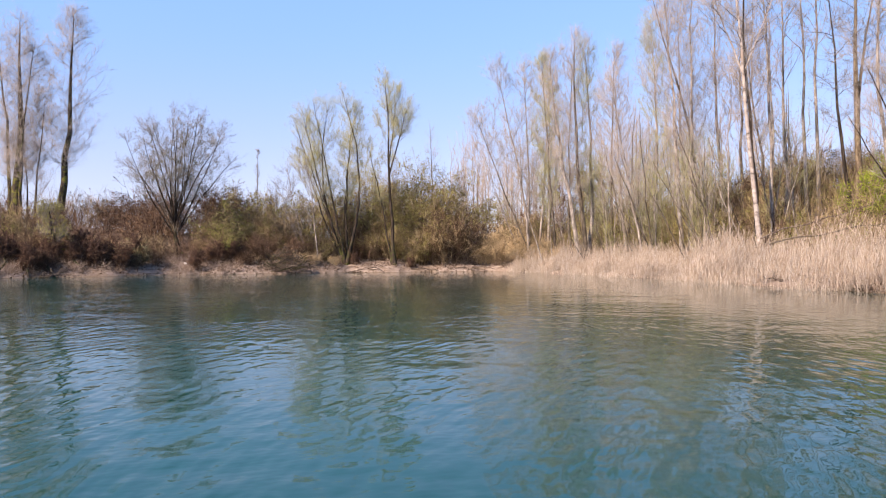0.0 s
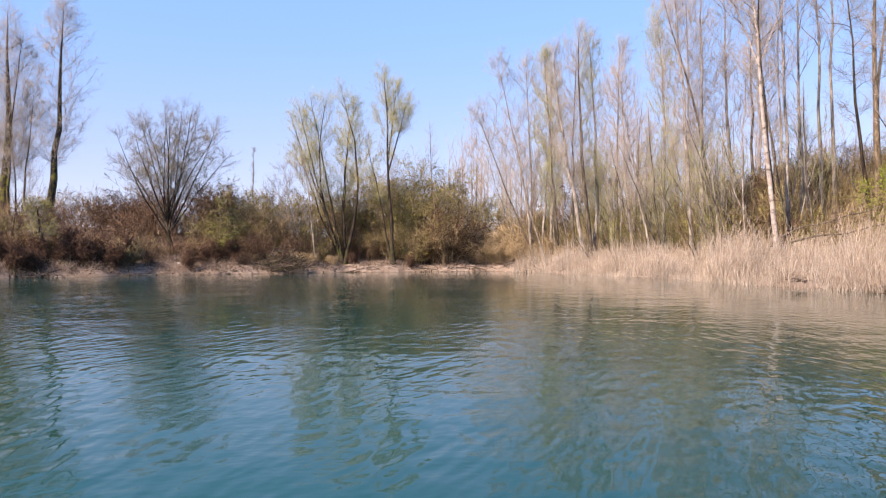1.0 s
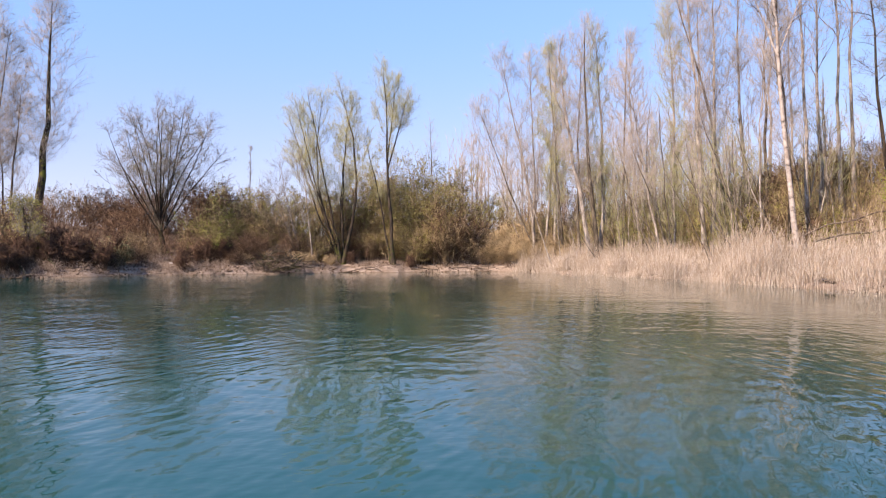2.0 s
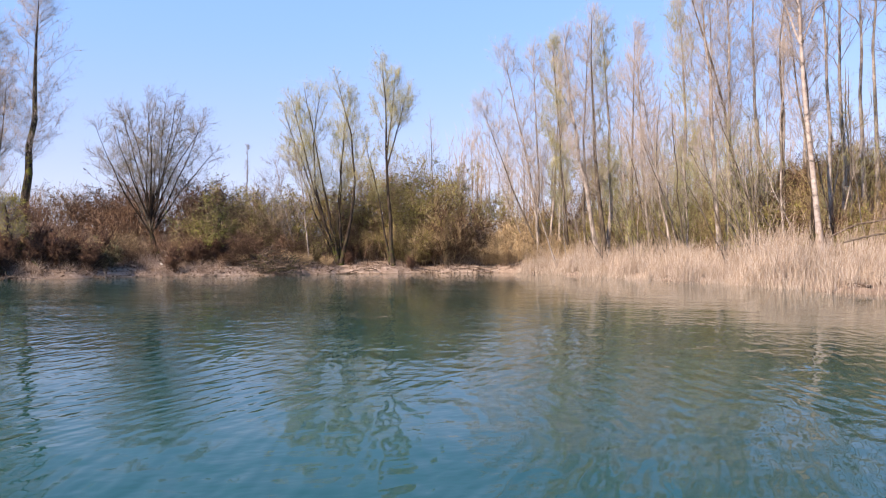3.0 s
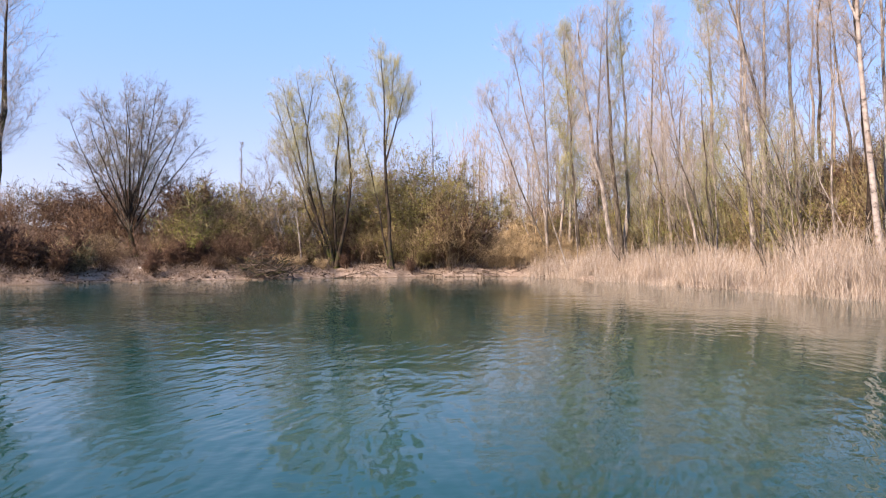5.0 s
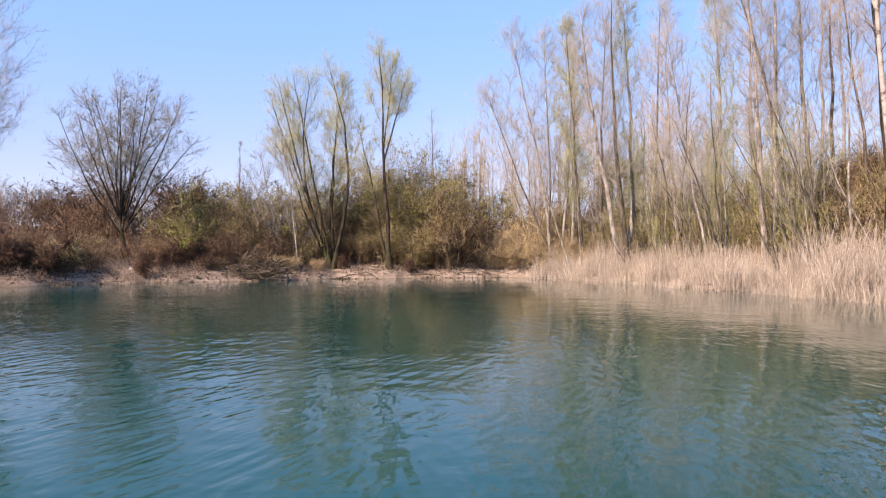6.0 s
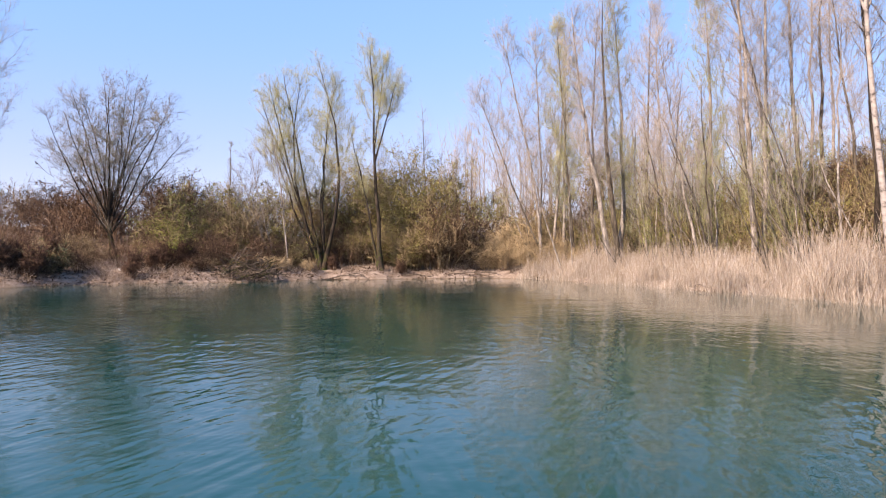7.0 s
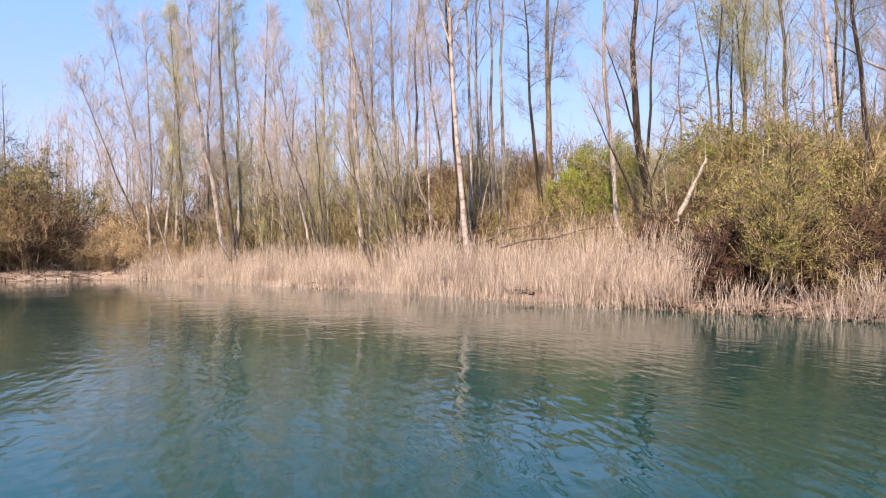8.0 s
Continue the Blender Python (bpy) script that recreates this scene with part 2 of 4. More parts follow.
def sprout(rng, P, R, count, t0, length, spread, lift, k=4, profile=None, thick=0.6, least=0.004, wiggle=0.035, t1=1.0, slim=0.02):
    """Side shoots: count of them from each parent polyline, at random places from t0 to t1 along it."""
    B, kp, _ = P.shape
    idx = np.repeat(np.arange(B), count)
    N = len(idx)
    t = rng.uniform(t0, t1, N)
    f = t * (kp - 1)
    lo = np.minimum(f.astype(int), kp - 2)
    w = (f - lo)[:, None]
    start = P[idx, lo] * (1 - w) + P[idx, lo + 1] * w
    tan = unit(P[idx, lo + 1] - P[idx, lo])
    rad = R[idx, lo] * (1 - w[:, 0]) + R[idx, lo + 1] * w[:, 0]
    side = unit(np.cross(tan, rng.normal(size=(N, 3))))
    ang = spread * rng.uniform(0.6, 1.35, N)[:, None]
    d = unit(tan * np.cos(ang) + side * np.sin(ang) + UP * lift * 0.4)
    L = length * rng.uniform(0.55, 1.15, N)
    if profile is not None:
        L = L * profile(t)
    s = np.linspace(0, 1, k)
    out = start[:, None] + d[:, None] * (L[:, None] * s)[..., None] + UP * (lift * 0.35 * L[:, None] * s ** 2)[..., None]
    out = out + rng.normal(size=(N, k, 3)) * (wiggle * L[:, None] * s)[..., None]
    r0 = np.maximum(np.minimum(rad * thick, L * slim + 0.003), least)
    return out, np.maximum(r0[:, None] * (1 - 0.85 * s), least * 0.5)


def stem(rng, base, top, radius, bow=0.05, k=10):
    """A trunk's line from base to top, slightly crooked."""
    base, top = np.array(base, float), np.array(top, float)
    s = np.linspace(0, 1, k)[:, None]
    L = np.linalg.norm(top - base)
    P = base + (top - base) * s + np.sin(s * np.pi) * rng.normal(size=3) * (1, 1, 0) * bow * L
    P = P + rng.normal(size=(k, 3)) * (1, 1, 0) * 0.004 * L * np.minimum(s * 4, 1) * np.minimum((1 - s) * 4, 1)
    flare = 1 + (0.5 if base[2] < 0.5 else 0) * np.exp(-s[:, 0] * L / 0.4)
    R = 0.72 * radius * (1 - s[:, 0]) ** 1.05 * flare + 0.008
    return P[None], R[None]


def resample(P, k):
    """The same polyline with k evenly spaced points."""
    f = np.linspace(0, len(P) - 1, k)
    return np.stack([np.interp(f, np.arange(len(P)), P[:, i]) for i in range(3)], 1)


def grow(rng, P, R, n, t0, peak, wide, rise):
    """Boughs that fill a crown round the leader P: each of n tips joins the nearest wood below it.
    Gives the boughs' lines, their radii and the first-order limb that each belongs to."""
    base, top = P[0], P[-1]
    H = np.linalg.norm(top - base)
    t = t0 + (1 - t0) * rng.uniform(0.03, 1, n) ** 0.9
    w = wide * np.where(t < peak, 0.25 + 0.75 * np.clip((t - t0) / (peak - t0), 0, 1) ** 0.8, np.clip((1.03 - t) / (1.03 - peak), 0, 1) ** 0.6)
    a = rng.uniform(0, 2 * np.pi, n)
    q = w * rng.uniform(0.12, 1, n) ** 0.6 * rng.uniform(0.8, 1.15, n)
    lead = resample(P, 40)
    axis = lead[np.clip((t * 39).astype(int), 0, 39)]
    tips = axis + np.stack([np.cos(a) * q, np.sin(a) * q, rng.normal(size=n) * 0.1 * wide], 1)
    keep = int(39 * max(t0 * 0.75, 0.05))
    nodes, tang = lead[keep:38], unit(np.gradient(lead, axis=0))[keep:38]
    own, rad = np.full(len(nodes), -1), np.interp(np.linspace(0, 1, 40)[keep:38], np.linspace(0, 1, len(R)), R)
    lines, radii, limb, made = [], [], [], 0
    for i in np.argsort(q):
        d = tips[i] - nodes
        hd = np.hypot(d[:, 0], d[:, 1])
        L = np.linalg.norm(d, axis=1)
        turn = 1 - (d * tang).sum(1) / np.maximum(L, 1e-6)
        j = int(np.argmin(L * (1 + 0.5 * turn) + 3 * np.maximum(0, rise * hd + 0.1 - d[:, 2])))
        length = L[j]
        if length < 0.15:
            continue
        u = np.linspace(0, 1, 6)[:, None]
        bend = nodes[j] + (tang[j] * 0.35 + unit(d[j]) * 0.65) * length * 0.45
        line = (1 - u) ** 2 * nodes[j] + 2 * u * (1 - u) * bend + u ** 2 * tips[i]
        line = line + rng.normal(size=(6, 3)) * 0.02 * length * np.sin(u * np.pi)
        if own[j] < 0:
            own_id, made = made, made + 1
        else:
            own_id = own[j]
        r0 = min(rad[j] * 0.7, 0.009 * length + 0.006)
        r = np.maximum(r0 * (1 - 0.8 * u[:, 0]), 0.005)
        lines.append(line), radii.append(r), limb.append(own_id)
        nodes = np.concatenate([nodes, line[2:5]])
        tang = np.concatenate([tang, unit(np.gradient(line, axis=0))[2:5]])
        own, rad = np.concatenate([own, np.full(3, own_id)]), np.concatenate([rad, r[2:5]])
    return np.array(lines), np.array(radii), np.array(limb)


def tree(name, label, category, at, stems, style, seed, group=""):
    """A bare or budding tree at a place on the ground. stems: (foot, tip, radius, boughs, crown radius) from its foot; the last two may be left to the style."""
    rng = np.random.default_rng(seed)
    g = style.get
    root = tagged(new(name), label, category, group)
    root.location = at
    fine, buds = [], []
    main = None
    for foot, tip, radius, *own in stems:
        if main is not None and foot[2] > 0.5:
            foot = tuple(main[np.argmin(np.abs(main[:, 2] - foot[2]))])
        P, R = stem(rng, foot, tip, radius, g("bow", 0.016))
        main = resample(P[0], 40) if main is None else main
        part("trunk", mesh_of("trunk", *tubes(P, R, 9)), g("bark"), root)
        H = np.linalg.norm(np.subtract(tip, foot))
        LP, LR, limb = grow(rng, P[0], R[0], own[0] if own else g("boughs", 60), g("t0", 0.3), g("peak", 0.6), own[1] if len(own) > 1 else g("wide", 1.5), g("rise", 0.8))
        for j in np.unique(limb):
            part("limb", mesh_of("limb", *tubes(LP[limb == j], LR[limb == j], 4)), g("limb_bark") or g("bark"), root)
        BP, BR = sprout(rng, LP, LR, g("branch", 6), 0.15, g("long", 0.8), g("fork", 0.6), g("lift", 0.4), 3, lambda t: 1.15 - 0.4 * t, 0.6, 0.0055, 0.05, slim=0.01)
        TP, TR = sprout(rng, BP, BR, g("twig", 5), 0.15, g("twig_len", 0.4), g("fork", 0.6) + 0.1, g("lift", 0.4) * 0.6, 2, None, 0.6, g("fine", 0.0045))
        fine += [tubes(BP, BR, 3), tubes(TP, TR, 3)]
        n = int(len(TP) * g("buds", 0))
        if n:
            pick = rng.integers(0, len(TP), n)
            w = rng.uniform(0.2, 1, (n, 1))
            C = TP[pick, 0] * (1 - w) + TP[pick, 1] * w
            if g("bud_from"):
                z = (C[:, 2] - foot[2]) / H
                C = C[rng.uniform(0, 1, n) < np.clip((z - g("bud_from")) * 4, 0, 1)]
            buds.append(leaves(rng, C, g("bud_size", 0.05)))
    tagged(part("crown", mesh_of("crown", *joined(fine)), g("twigs"), root), kind="stuff")
    if buds:
        tagged(part("foliage", mesh_of("foliage", *joined(buds)), g("leaf", LEAF_BUD), root), kind="stuff")
    return root


def lumps(rng, C, size):
    """A smooth random field from 0 to 1 over the points C, in lumps of about the given size."""
    k = unit(rng.normal(size=(6, 3))) * (2 * np.pi / (size * rng.uniform(1.4, 2.6, (6, 1))))
    w = np.sin(C @ k.T + rng.uniform(0, 6.28, 6)).sum(1) / 6 ** 0.5
    return np.clip(0.5 + 0.55 * w, 0, 1)


def shrub(name, label, at, height, width, twig_mat, leaf_mat, leaf_n, seed, stems=26, leaf_size=0.09, group="", lean=(0, 0), twig=6):
    """A dense bush of arching stems from one stool."""
    rng = np.random.default_rng(seed)
    root = tagged(new(name), label, "shrub", group)
    root.location = at
    a = rng.uniform(0, 2 * np.pi, stems)
    out = np.sqrt(rng.uniform(0.02, 1, stems)) * width * 0.5
    tip = np.stack([np.cos(a) * out + lean[0], np.sin(a) * out + lean[1], height * rng.uniform(0.55, 1.0, stems) * (1 - 0.35 * (out / (width * 0.5)) ** 2)], 1)
    foot = np.stack([np.cos(a) * out * 0.3, np.sin(a) * out * 0.3, np.full(stems, -0.1)], 1)
    s = np.linspace(0, 1, 6)[None, :, None]
    P = foot[:, None] + (tip - foot)[:, None] * s
    P[..., 2] += np.sin(s[..., 0] * np.pi) * height * 0.12
    P += rng.normal(size=P.shape) * 0.03 * height * s
    R = (0.012 + 0.006 * height / 3) * (1 - 0.75 * s[..., 0]) * rng.uniform(0.6, 1.4, (stems, 1))
    BP, BR = sprout(rng, P, R, 9, 0.08, height * 0.32, 0.95, 0.08, 3, lambda t: 1.2 - 0.4 * t, 0.7, 0.008)
    TP, TR = sprout(rng, BP, BR, twig, 0.1, height * 0.14 + 0.12, 0.9, 0.15, 2, None, 0.8, 0.0125)
    full = lumps(rng, TP[:, 1], 0.24 * height + 0.25)
    keep = rng.uniform(0, 1, len(TP)) < 0.12 + 1.1 * full
    TP, TR, full = TP[keep], TR[keep], full[keep]
    tagged(part("brushwood", mesh_of("brushwood", *joined([tubes(P, R, 4), tubes(BP, BR, 3), tubes(TP, TR, 3)])), twig_mat, root), kind="stuff")
    if leaf_n:
        rim = np.linalg.norm(TP[:, 1] * (2 / width, 2 / width, 1 / height), axis=1)
        like = (0.05 + full ** 2.5) * np.clip(rim - 0.15, 0.05, 1) ** 1.5
        pick = rng.choice(len(TP), leaf_n, p=like / like.sum())
        w = rng.uniform(0, 1, (leaf_n, 1))
        C = TP[pick, 0] * (1 - w) + TP[pick, 1] * w + rng.normal(size=(leaf_n, 3)) * 0.05
        tagged(part("foliage", mesh_of("foliage", *leaves(rng, C, leaf_size, 0.3)), leaf_mat, root), kind="stuff")
    return root


# ---- the pond's outline, the ground and the water ----
SHORE = np.array([(-55, 2), (-40, 16), (-27, 29), (-20.6, 38), (-18.6, 41.5), (-17, 44.3), (-14, 47), (-11.6, 48.4), (-10.2, 50.6), (-8.6, 52.2), (-6.4, 52.9),
                  (-3.5, 54.4), (-0.6, 55.6), (1.2, 55.2), (2.9, 52.8), (4.2, 49.4), (5.2, 46.4), (6.5, 42.7), (7.5, 40.0), (8.4, 37.4), (9.1, 34.4), (9.6, 31.6), (10.0, 29.8),
                  (10.6, 27.4), (11.3, 25.2), (12.2, 23.6), (15, 18.5), (21, 9), (28, -8), (22, -28), (-8, -40), (-38, -30), (-54, -14)], float)


def shore_distance(x, y):
    """Metres from the water's edge: positive on land."""
    p = np.stack([x, y], -1)
    best = np.full(p.shape[:-1], 1e9)
    inside = np.zeros(p.shape[:-1], bool)
    for a, b in zip(SHORE, np.roll(SHORE, -1, 0)):
        ab = b - a
        t = np.clip(((p - a) @ ab) / (ab @ ab), 0, 1)
        best = np.minimum(best, np.linalg.norm(p - a - t[..., None] * ab, axis=-1))
        cross = (a[1] > p[..., 1]) != (b[1] > p[..., 1])
        with np.errstate(divide="ignore", invalid="ignore"):
            hit = p[..., 0] < (b[0] - a[0]) * (p[..., 1] - a[1]) / (b[1] - a[1]) + a[0]
        inside ^= cross & hit
    return np.where(inside, -best, best)


def smooth(a, b, v):
    t = np.clip((v - a) / (b - a), 0, 1)
    return t * t * (3 - 2 * t)


def ground_height(x, y):
    x, y = np.asarray(x, float), np.asarray(y, float)
    rough = 0.12 * np.sin(x * 0.9 + 1.3 * np.sin(y * 0.43)) * np.sin(y * 0.77 + 0.8 * np.sin(x * 0.37)) + 0.05 * np.sin(x * 2.7 + y * 1.3) * np.sin(y * 3.1 - x * 1.1)
    d = shore_distance(x, y) + 0.45 * np.sin(x * 1.13 + 0.7 * y) * np.sin(y * 0.83 - 0.6 * x) + 0.12 * np.sin(3.1 * x + 1.7 * y)
    right = smooth(0, 8, x) * smooth(-5, 15, y)
    dp = np.maximum(d, 0)
    low = 0.5 * (1 - np.exp(-dp / 0.8)) + 0.05 * np.minimum(dp, 8) + 1.6 * smooth(2.6, 9.0, dp) + rough * smooth(0.3, 3, dp) + 0.45 * smooth(5, 9, dp) * np.sin(x * 0.62 + 0.5 * np.sin(y * 0.31)) * np.sin(y * 0.47 + x * 0.21)
    high = 0.22 * (1 - np.exp(-dp / 1.0)) + 0.05 * np.minimum(dp, 6) + 3.6 * smooth(2.8, 11, dp) + 0.8 * smooth(10, 22, dp) + 1.6 * rough * smooth(1.5, 5, dp)
    land = low * (1 - right) + high * right
    return np.where(d > 0, land, np.maximum(d * 0.4, -1.6))


def sheet(xs, ys, height):
    X, Y = np.meshgrid(xs, ys)
    V = np.stack([X, Y, height(X, Y)], -1).reshape(-1, 3)
    nx = len(xs)
    i = (np.arange(len(ys) - 1)[:, None] * nx + np.arange(nx - 1)[None]).ravel()
    return V, np.concatenate([np.stack([i, i + 1, i + nx + 1], 1), np.stack([i, i + nx + 1, i + nx], 1)])


gx = np.concatenate([[-2500, -900, -400, -200, -120], np.arange(-70, -32, 2.0), np.arange(-32, 34, 0.4), np.arange(34, 70, 2.0), [80, 120, 200, 400, 900, 2500]])
gy = np.concatenate([[-2500, -900, -400, -200, -100], np.arange(-60, 16, 2.0), np.arange(16, 68, 0.4), np.arange(68, 110, 2.0), [120, 160, 250, 400, 900, 2500]])
ground = new("ground", mesh_of("ground", *sheet(gx, gy, ground_height)))
ground.data.materials.append(GROUND)
tagged(ground, "brown leaf-littered soil bank sloping to a pale muddy shore", "ground", kind="structure")


def waves(X, Y):
    rng = np.random.default_rng(4)
    z = np.zeros_like(X)
    for i in range(16):
        lam = 0.55 * 1.13 ** i
        th = radians(-78) + rng.normal() * 0.6
        ph = rng.uniform(0, 6.28)
        bend = 0.6 * np.sin(X * 0.21 + i) + 0.6 * np.sin(Y * 0.17 + 2 * i)
        z += 0.00028 * lam ** 0.5 * np.sin((X * math.cos(th) + Y * math.sin(th)) * 2 * np.pi / lam + ph + bend)
    return z * (0.35 + 0.65 * smooth(0.2, 6, -shore_distance(X, Y)))


wx = np.concatenate([np.arange(-60, -24, 3.0), np.arange(-24, 15, 0.18), np.arange(15, 34, 1.5)])
wy = np.concatenate([np.arange(-45, 9, 3.0), np.arange(9, 57.5, 0.18), [58.5, 60]])
water = new("water", mesh_of("water", *sheet(wx, wy, waves)))
water.data.materials.append(WATER)
wX, wY = np.meshgrid(wx, wy)
water.data.attributes.new("open_water", "FLOAT", "POINT").data.foreach_set("value", (0.15 + 0.85 * smooth(1.0, np.where(wX < 0, 21.0, np.maximum(21.0 - 1.4 * wX, 11.0)), -shore_distance(wX, wY))).ravel())
tagged(water, "rippled blue-green pond water mirroring sky and bank", "water", kind="structure")


def on_ground(x, y, sink=0.05):
    return (x, y, float(ground_height(x, y)) - sink)


# ---- trees ----
POPLAR = dict(bark=BARK_IVY, limb_bark=BARK_GREY, twigs=TWIG_MAUVE, boughs=160, t0=0.28, wide=2.1, peak=0.68, rise=0.7, branch=6, twig=5, long=0.75, fork=0.75)
BUSHY = dict(bark=BARK_DARK, limb_bark=BARK_GREY, twigs=TWIG_GREY, boughs=26, t0=0.3, wide=1.1, rise=0.4, branch=5, twig=5, long=0.6, buds=0.5, bud_size=0.055, leaf=LEAF_SAGE)
WILLOW = dict(bark=BARK_DARK, limb_bark=BARK_GREY, twigs=TWIG_OLIVE, boughs=54, t0=0.42, wide=1.35, peak=0.72, rise=1.1, branch=6, twig=5, long=0.7, buds=1.5, bud_size=0.05, bud_from=0.45)
SLIM = dict(bark=BARK_PALE, twigs=TWIG_MAUVE, limb_bark=BARK_PALE, boughs=72, t0=0.34, wide=1.6, peak=0.65, rise=1.1, branch=6, twig=5, long=0.75)
YELLOW = dict(bark=BARK_GREY, twigs=TWIG_OLIVE, boughs=110, t0=0.24, wide=1.3, peak=0.55, rise=1.7, branch=6, twig=5, long=0.7, buds=1.4, bud_size=0.055)
LEANER = dict(bark=BARK_GREY, limb_bark=BARK_PALE, twigs=TWIG_MAUVE, boughs=110, t0=0.32, wide=2.2, peak=0.66, rise=1.0, branch=6, twig=5, long=0.8, buds=0.4, bud_size=0.05)
BIRCH = dict(bark=BARK_BIRCH, limb_bark=BARK_DARK, twigs=TWIG_MAUVE, boughs=50, t0=0.42, wide=1.4, peak=0.7, rise=0.7, branch=6, twig=5, long=0.7)
OAK = dict(bark=BARK_TAN, limb_bark=BARK_DARK, twigs=TWIG_GREY, boughs=46, t0=0.38, wide=2.0, peak=0.7, rise=0.2, branch=6, twig=5, long=0.7, fork=0.85, bow=0.04)

L_POP = "tall bare poplar with ivy-green trunk standing behind the bank"
tree("poplar_tree", L_POP, "tree", on_ground(-27.8, 47), [((0, 0, 0), (0.2, 0.2, 13.4), 0.44), ((0.3, 0.2, 0), (1.0, 0.5, 11.8), 0.15), ((-0.4, 0.2, 0), (-1.4, 0.2, 12.5), 0.18)], POPLAR, 11, "ivied poplars")
tree("poplar_tree", L_POP, "tree", on_ground(-25.6, 48), [((0, 0, 0), (0.9, 0, 13.4), 0.34, 210)], POPLAR, 12, "ivied poplars")
tree("sapling_tree", "thin bare grey sapling between two ivied poplars", "tree", on_ground(-27.0, 47.6), [((0, 0, 0), (0.8, 0, 8.6), 0.10), ((-0.2, 0, 0), (-0.9, 0.3, 6.8), 0.08)], {**SLIM, "bark": BARK_GREY}, 13)
tree("ivied_stub_tree", "short dark leaning tree wrapped in ivy at the shore", "tree", on_ground(-20.7, 41.2), [((0, 0, 0), (-0.7, 0.2, 3.0), 0.2)], {**BUSHY, "bark": BARK_DARK, "t0": 0.4, "boughs": 40, "wide": 0.9, "leaf": LEAF_OLIVE, "buds": 3.0, "bud_size": 0.07}, 14)

rt = [((0, 0, 0), (-0.1, 0.1, 3.6), 0.2, 4, 0.6)]
for k in range(18):
    a = k * 2.4
    q = ((k + 0.4) / 18) ** 0.5
    rt.append(((0.05 * math.cos(a), 0.05 * math.sin(a), 1.1 + 0.25 * (k % 4)), (3.7 * q * math.cos(a), 3.7 * q * math.sin(a), 8.7 - 2.7 * q ** 3), 0.052))
tree("round_crowned_tree", "bare round-crowned tree with many upswept grey limbs", "tree", on_ground(-18.3, 48.7), rt, {**BUSHY, "bow": 0.05, "peak": 0.62, "boughs": 30, "wide": 1.35}, 15)
tree("distant_poplar", "narrow dark columnar poplar far across the field", "tree", on_ground(-38.3, 110), [((0, 0, 0), (0, 0, 15.0), 0.22)], {**YELLOW, "twigs": TWIG_GREY, "buds": 0, "wide": 0.5, "boughs": 50, "long": 0.5, "twig": 3, "fine": 0.008}, 16)
L_STEM = "slender pale-barked young tree at the foot of the bank"
tree("young_tree", L_STEM, "tree", on_ground(-10.9, 52.2), [((0, 0, 0), (-1.2, 0.2, 8.0), 0.055)], {**SLIM, "wide": 1.3, "boughs": 40, "buds": 0.2, "branch": 5, "twig": 4, "twigs": TWIG_GREY}, 17, "pale saplings")
tree("young_tree", L_STEM, "tree", on_ground(-11.7, 52.6), [((0, 0, 0), (-1.5, 0.1, 6.4), 0.045), ((-0.3, 0.2, 0), (-2.4, 0.3, 5.6), 0.05)], {**SLIM, "wide": 1.1, "boughs": 34, "branch": 5, "twig": 4, "twigs": TWIG_GREY}, 18, "pale saplings")
tree("willow_tree", "many-stemmed budding willow with dark fanning trunks on the shore", "tree", on_ground(-9.5, 53.6),
     [((0, 0, 0), (-3.6, 0.2, 9.6), 0.13), ((-0.05, 0, 0), (-2.3, 0.1, 11.0), 0.12), ((0.05, 0, 0), (-0.4, 0, 11.7), 0.15), ((0.1, 0.1, 0), (0.7, 0.2, 10.4), 0.12), ((-0.1, 0.1, 0), (-3.2, 0.8, 7.6), 0.10, 30, 1.0), ((0.15, 0, 0), (0.2, 1.0, 9.0), 0.11), ((0, 0.1, 0), (-1.3, 0.6, 10.9), 0.11), ((-0.1, 0, 0), (-2.8, -0.5, 10.0), 0.10)], {**WILLOW, "bow": 0.05}, 19, "shore willows")
tree("willow_tree", "willow with one tall trunk and yellow budding top", "tree", on_ground(-6.4, 53.9),
     [((0, 0, 0), (-0.6, 0, 12.7), 0.17, 70, 1.1), ((-0.25, 0.05, 5.8), (0.9, 0.2, 10.6), 0.07, 40, 0.9), ((-0.25, 0.05, 6.4), (0.1, 0.4, 11.6), 0.06, 36, 0.9), ((-0.1, 0, 0), (-1.8, -0.1, 8.2), 0.09, 34, 0.9)], {**WILLOW, "t0": 0.5, "peak": 0.8}, 20, "shore willows")
tree("dead_snag", "thin bare snag rising out of the thicket", "tree", on_ground(-5.1, 62), [((0, 0, 0), (-0.2, 0, 8.8), 0.09)], {**SLIM, "bark": BARK_GREY, "boughs": 14, "wide": 0.6, "twig": 3, "t0": 0.5}, 21)

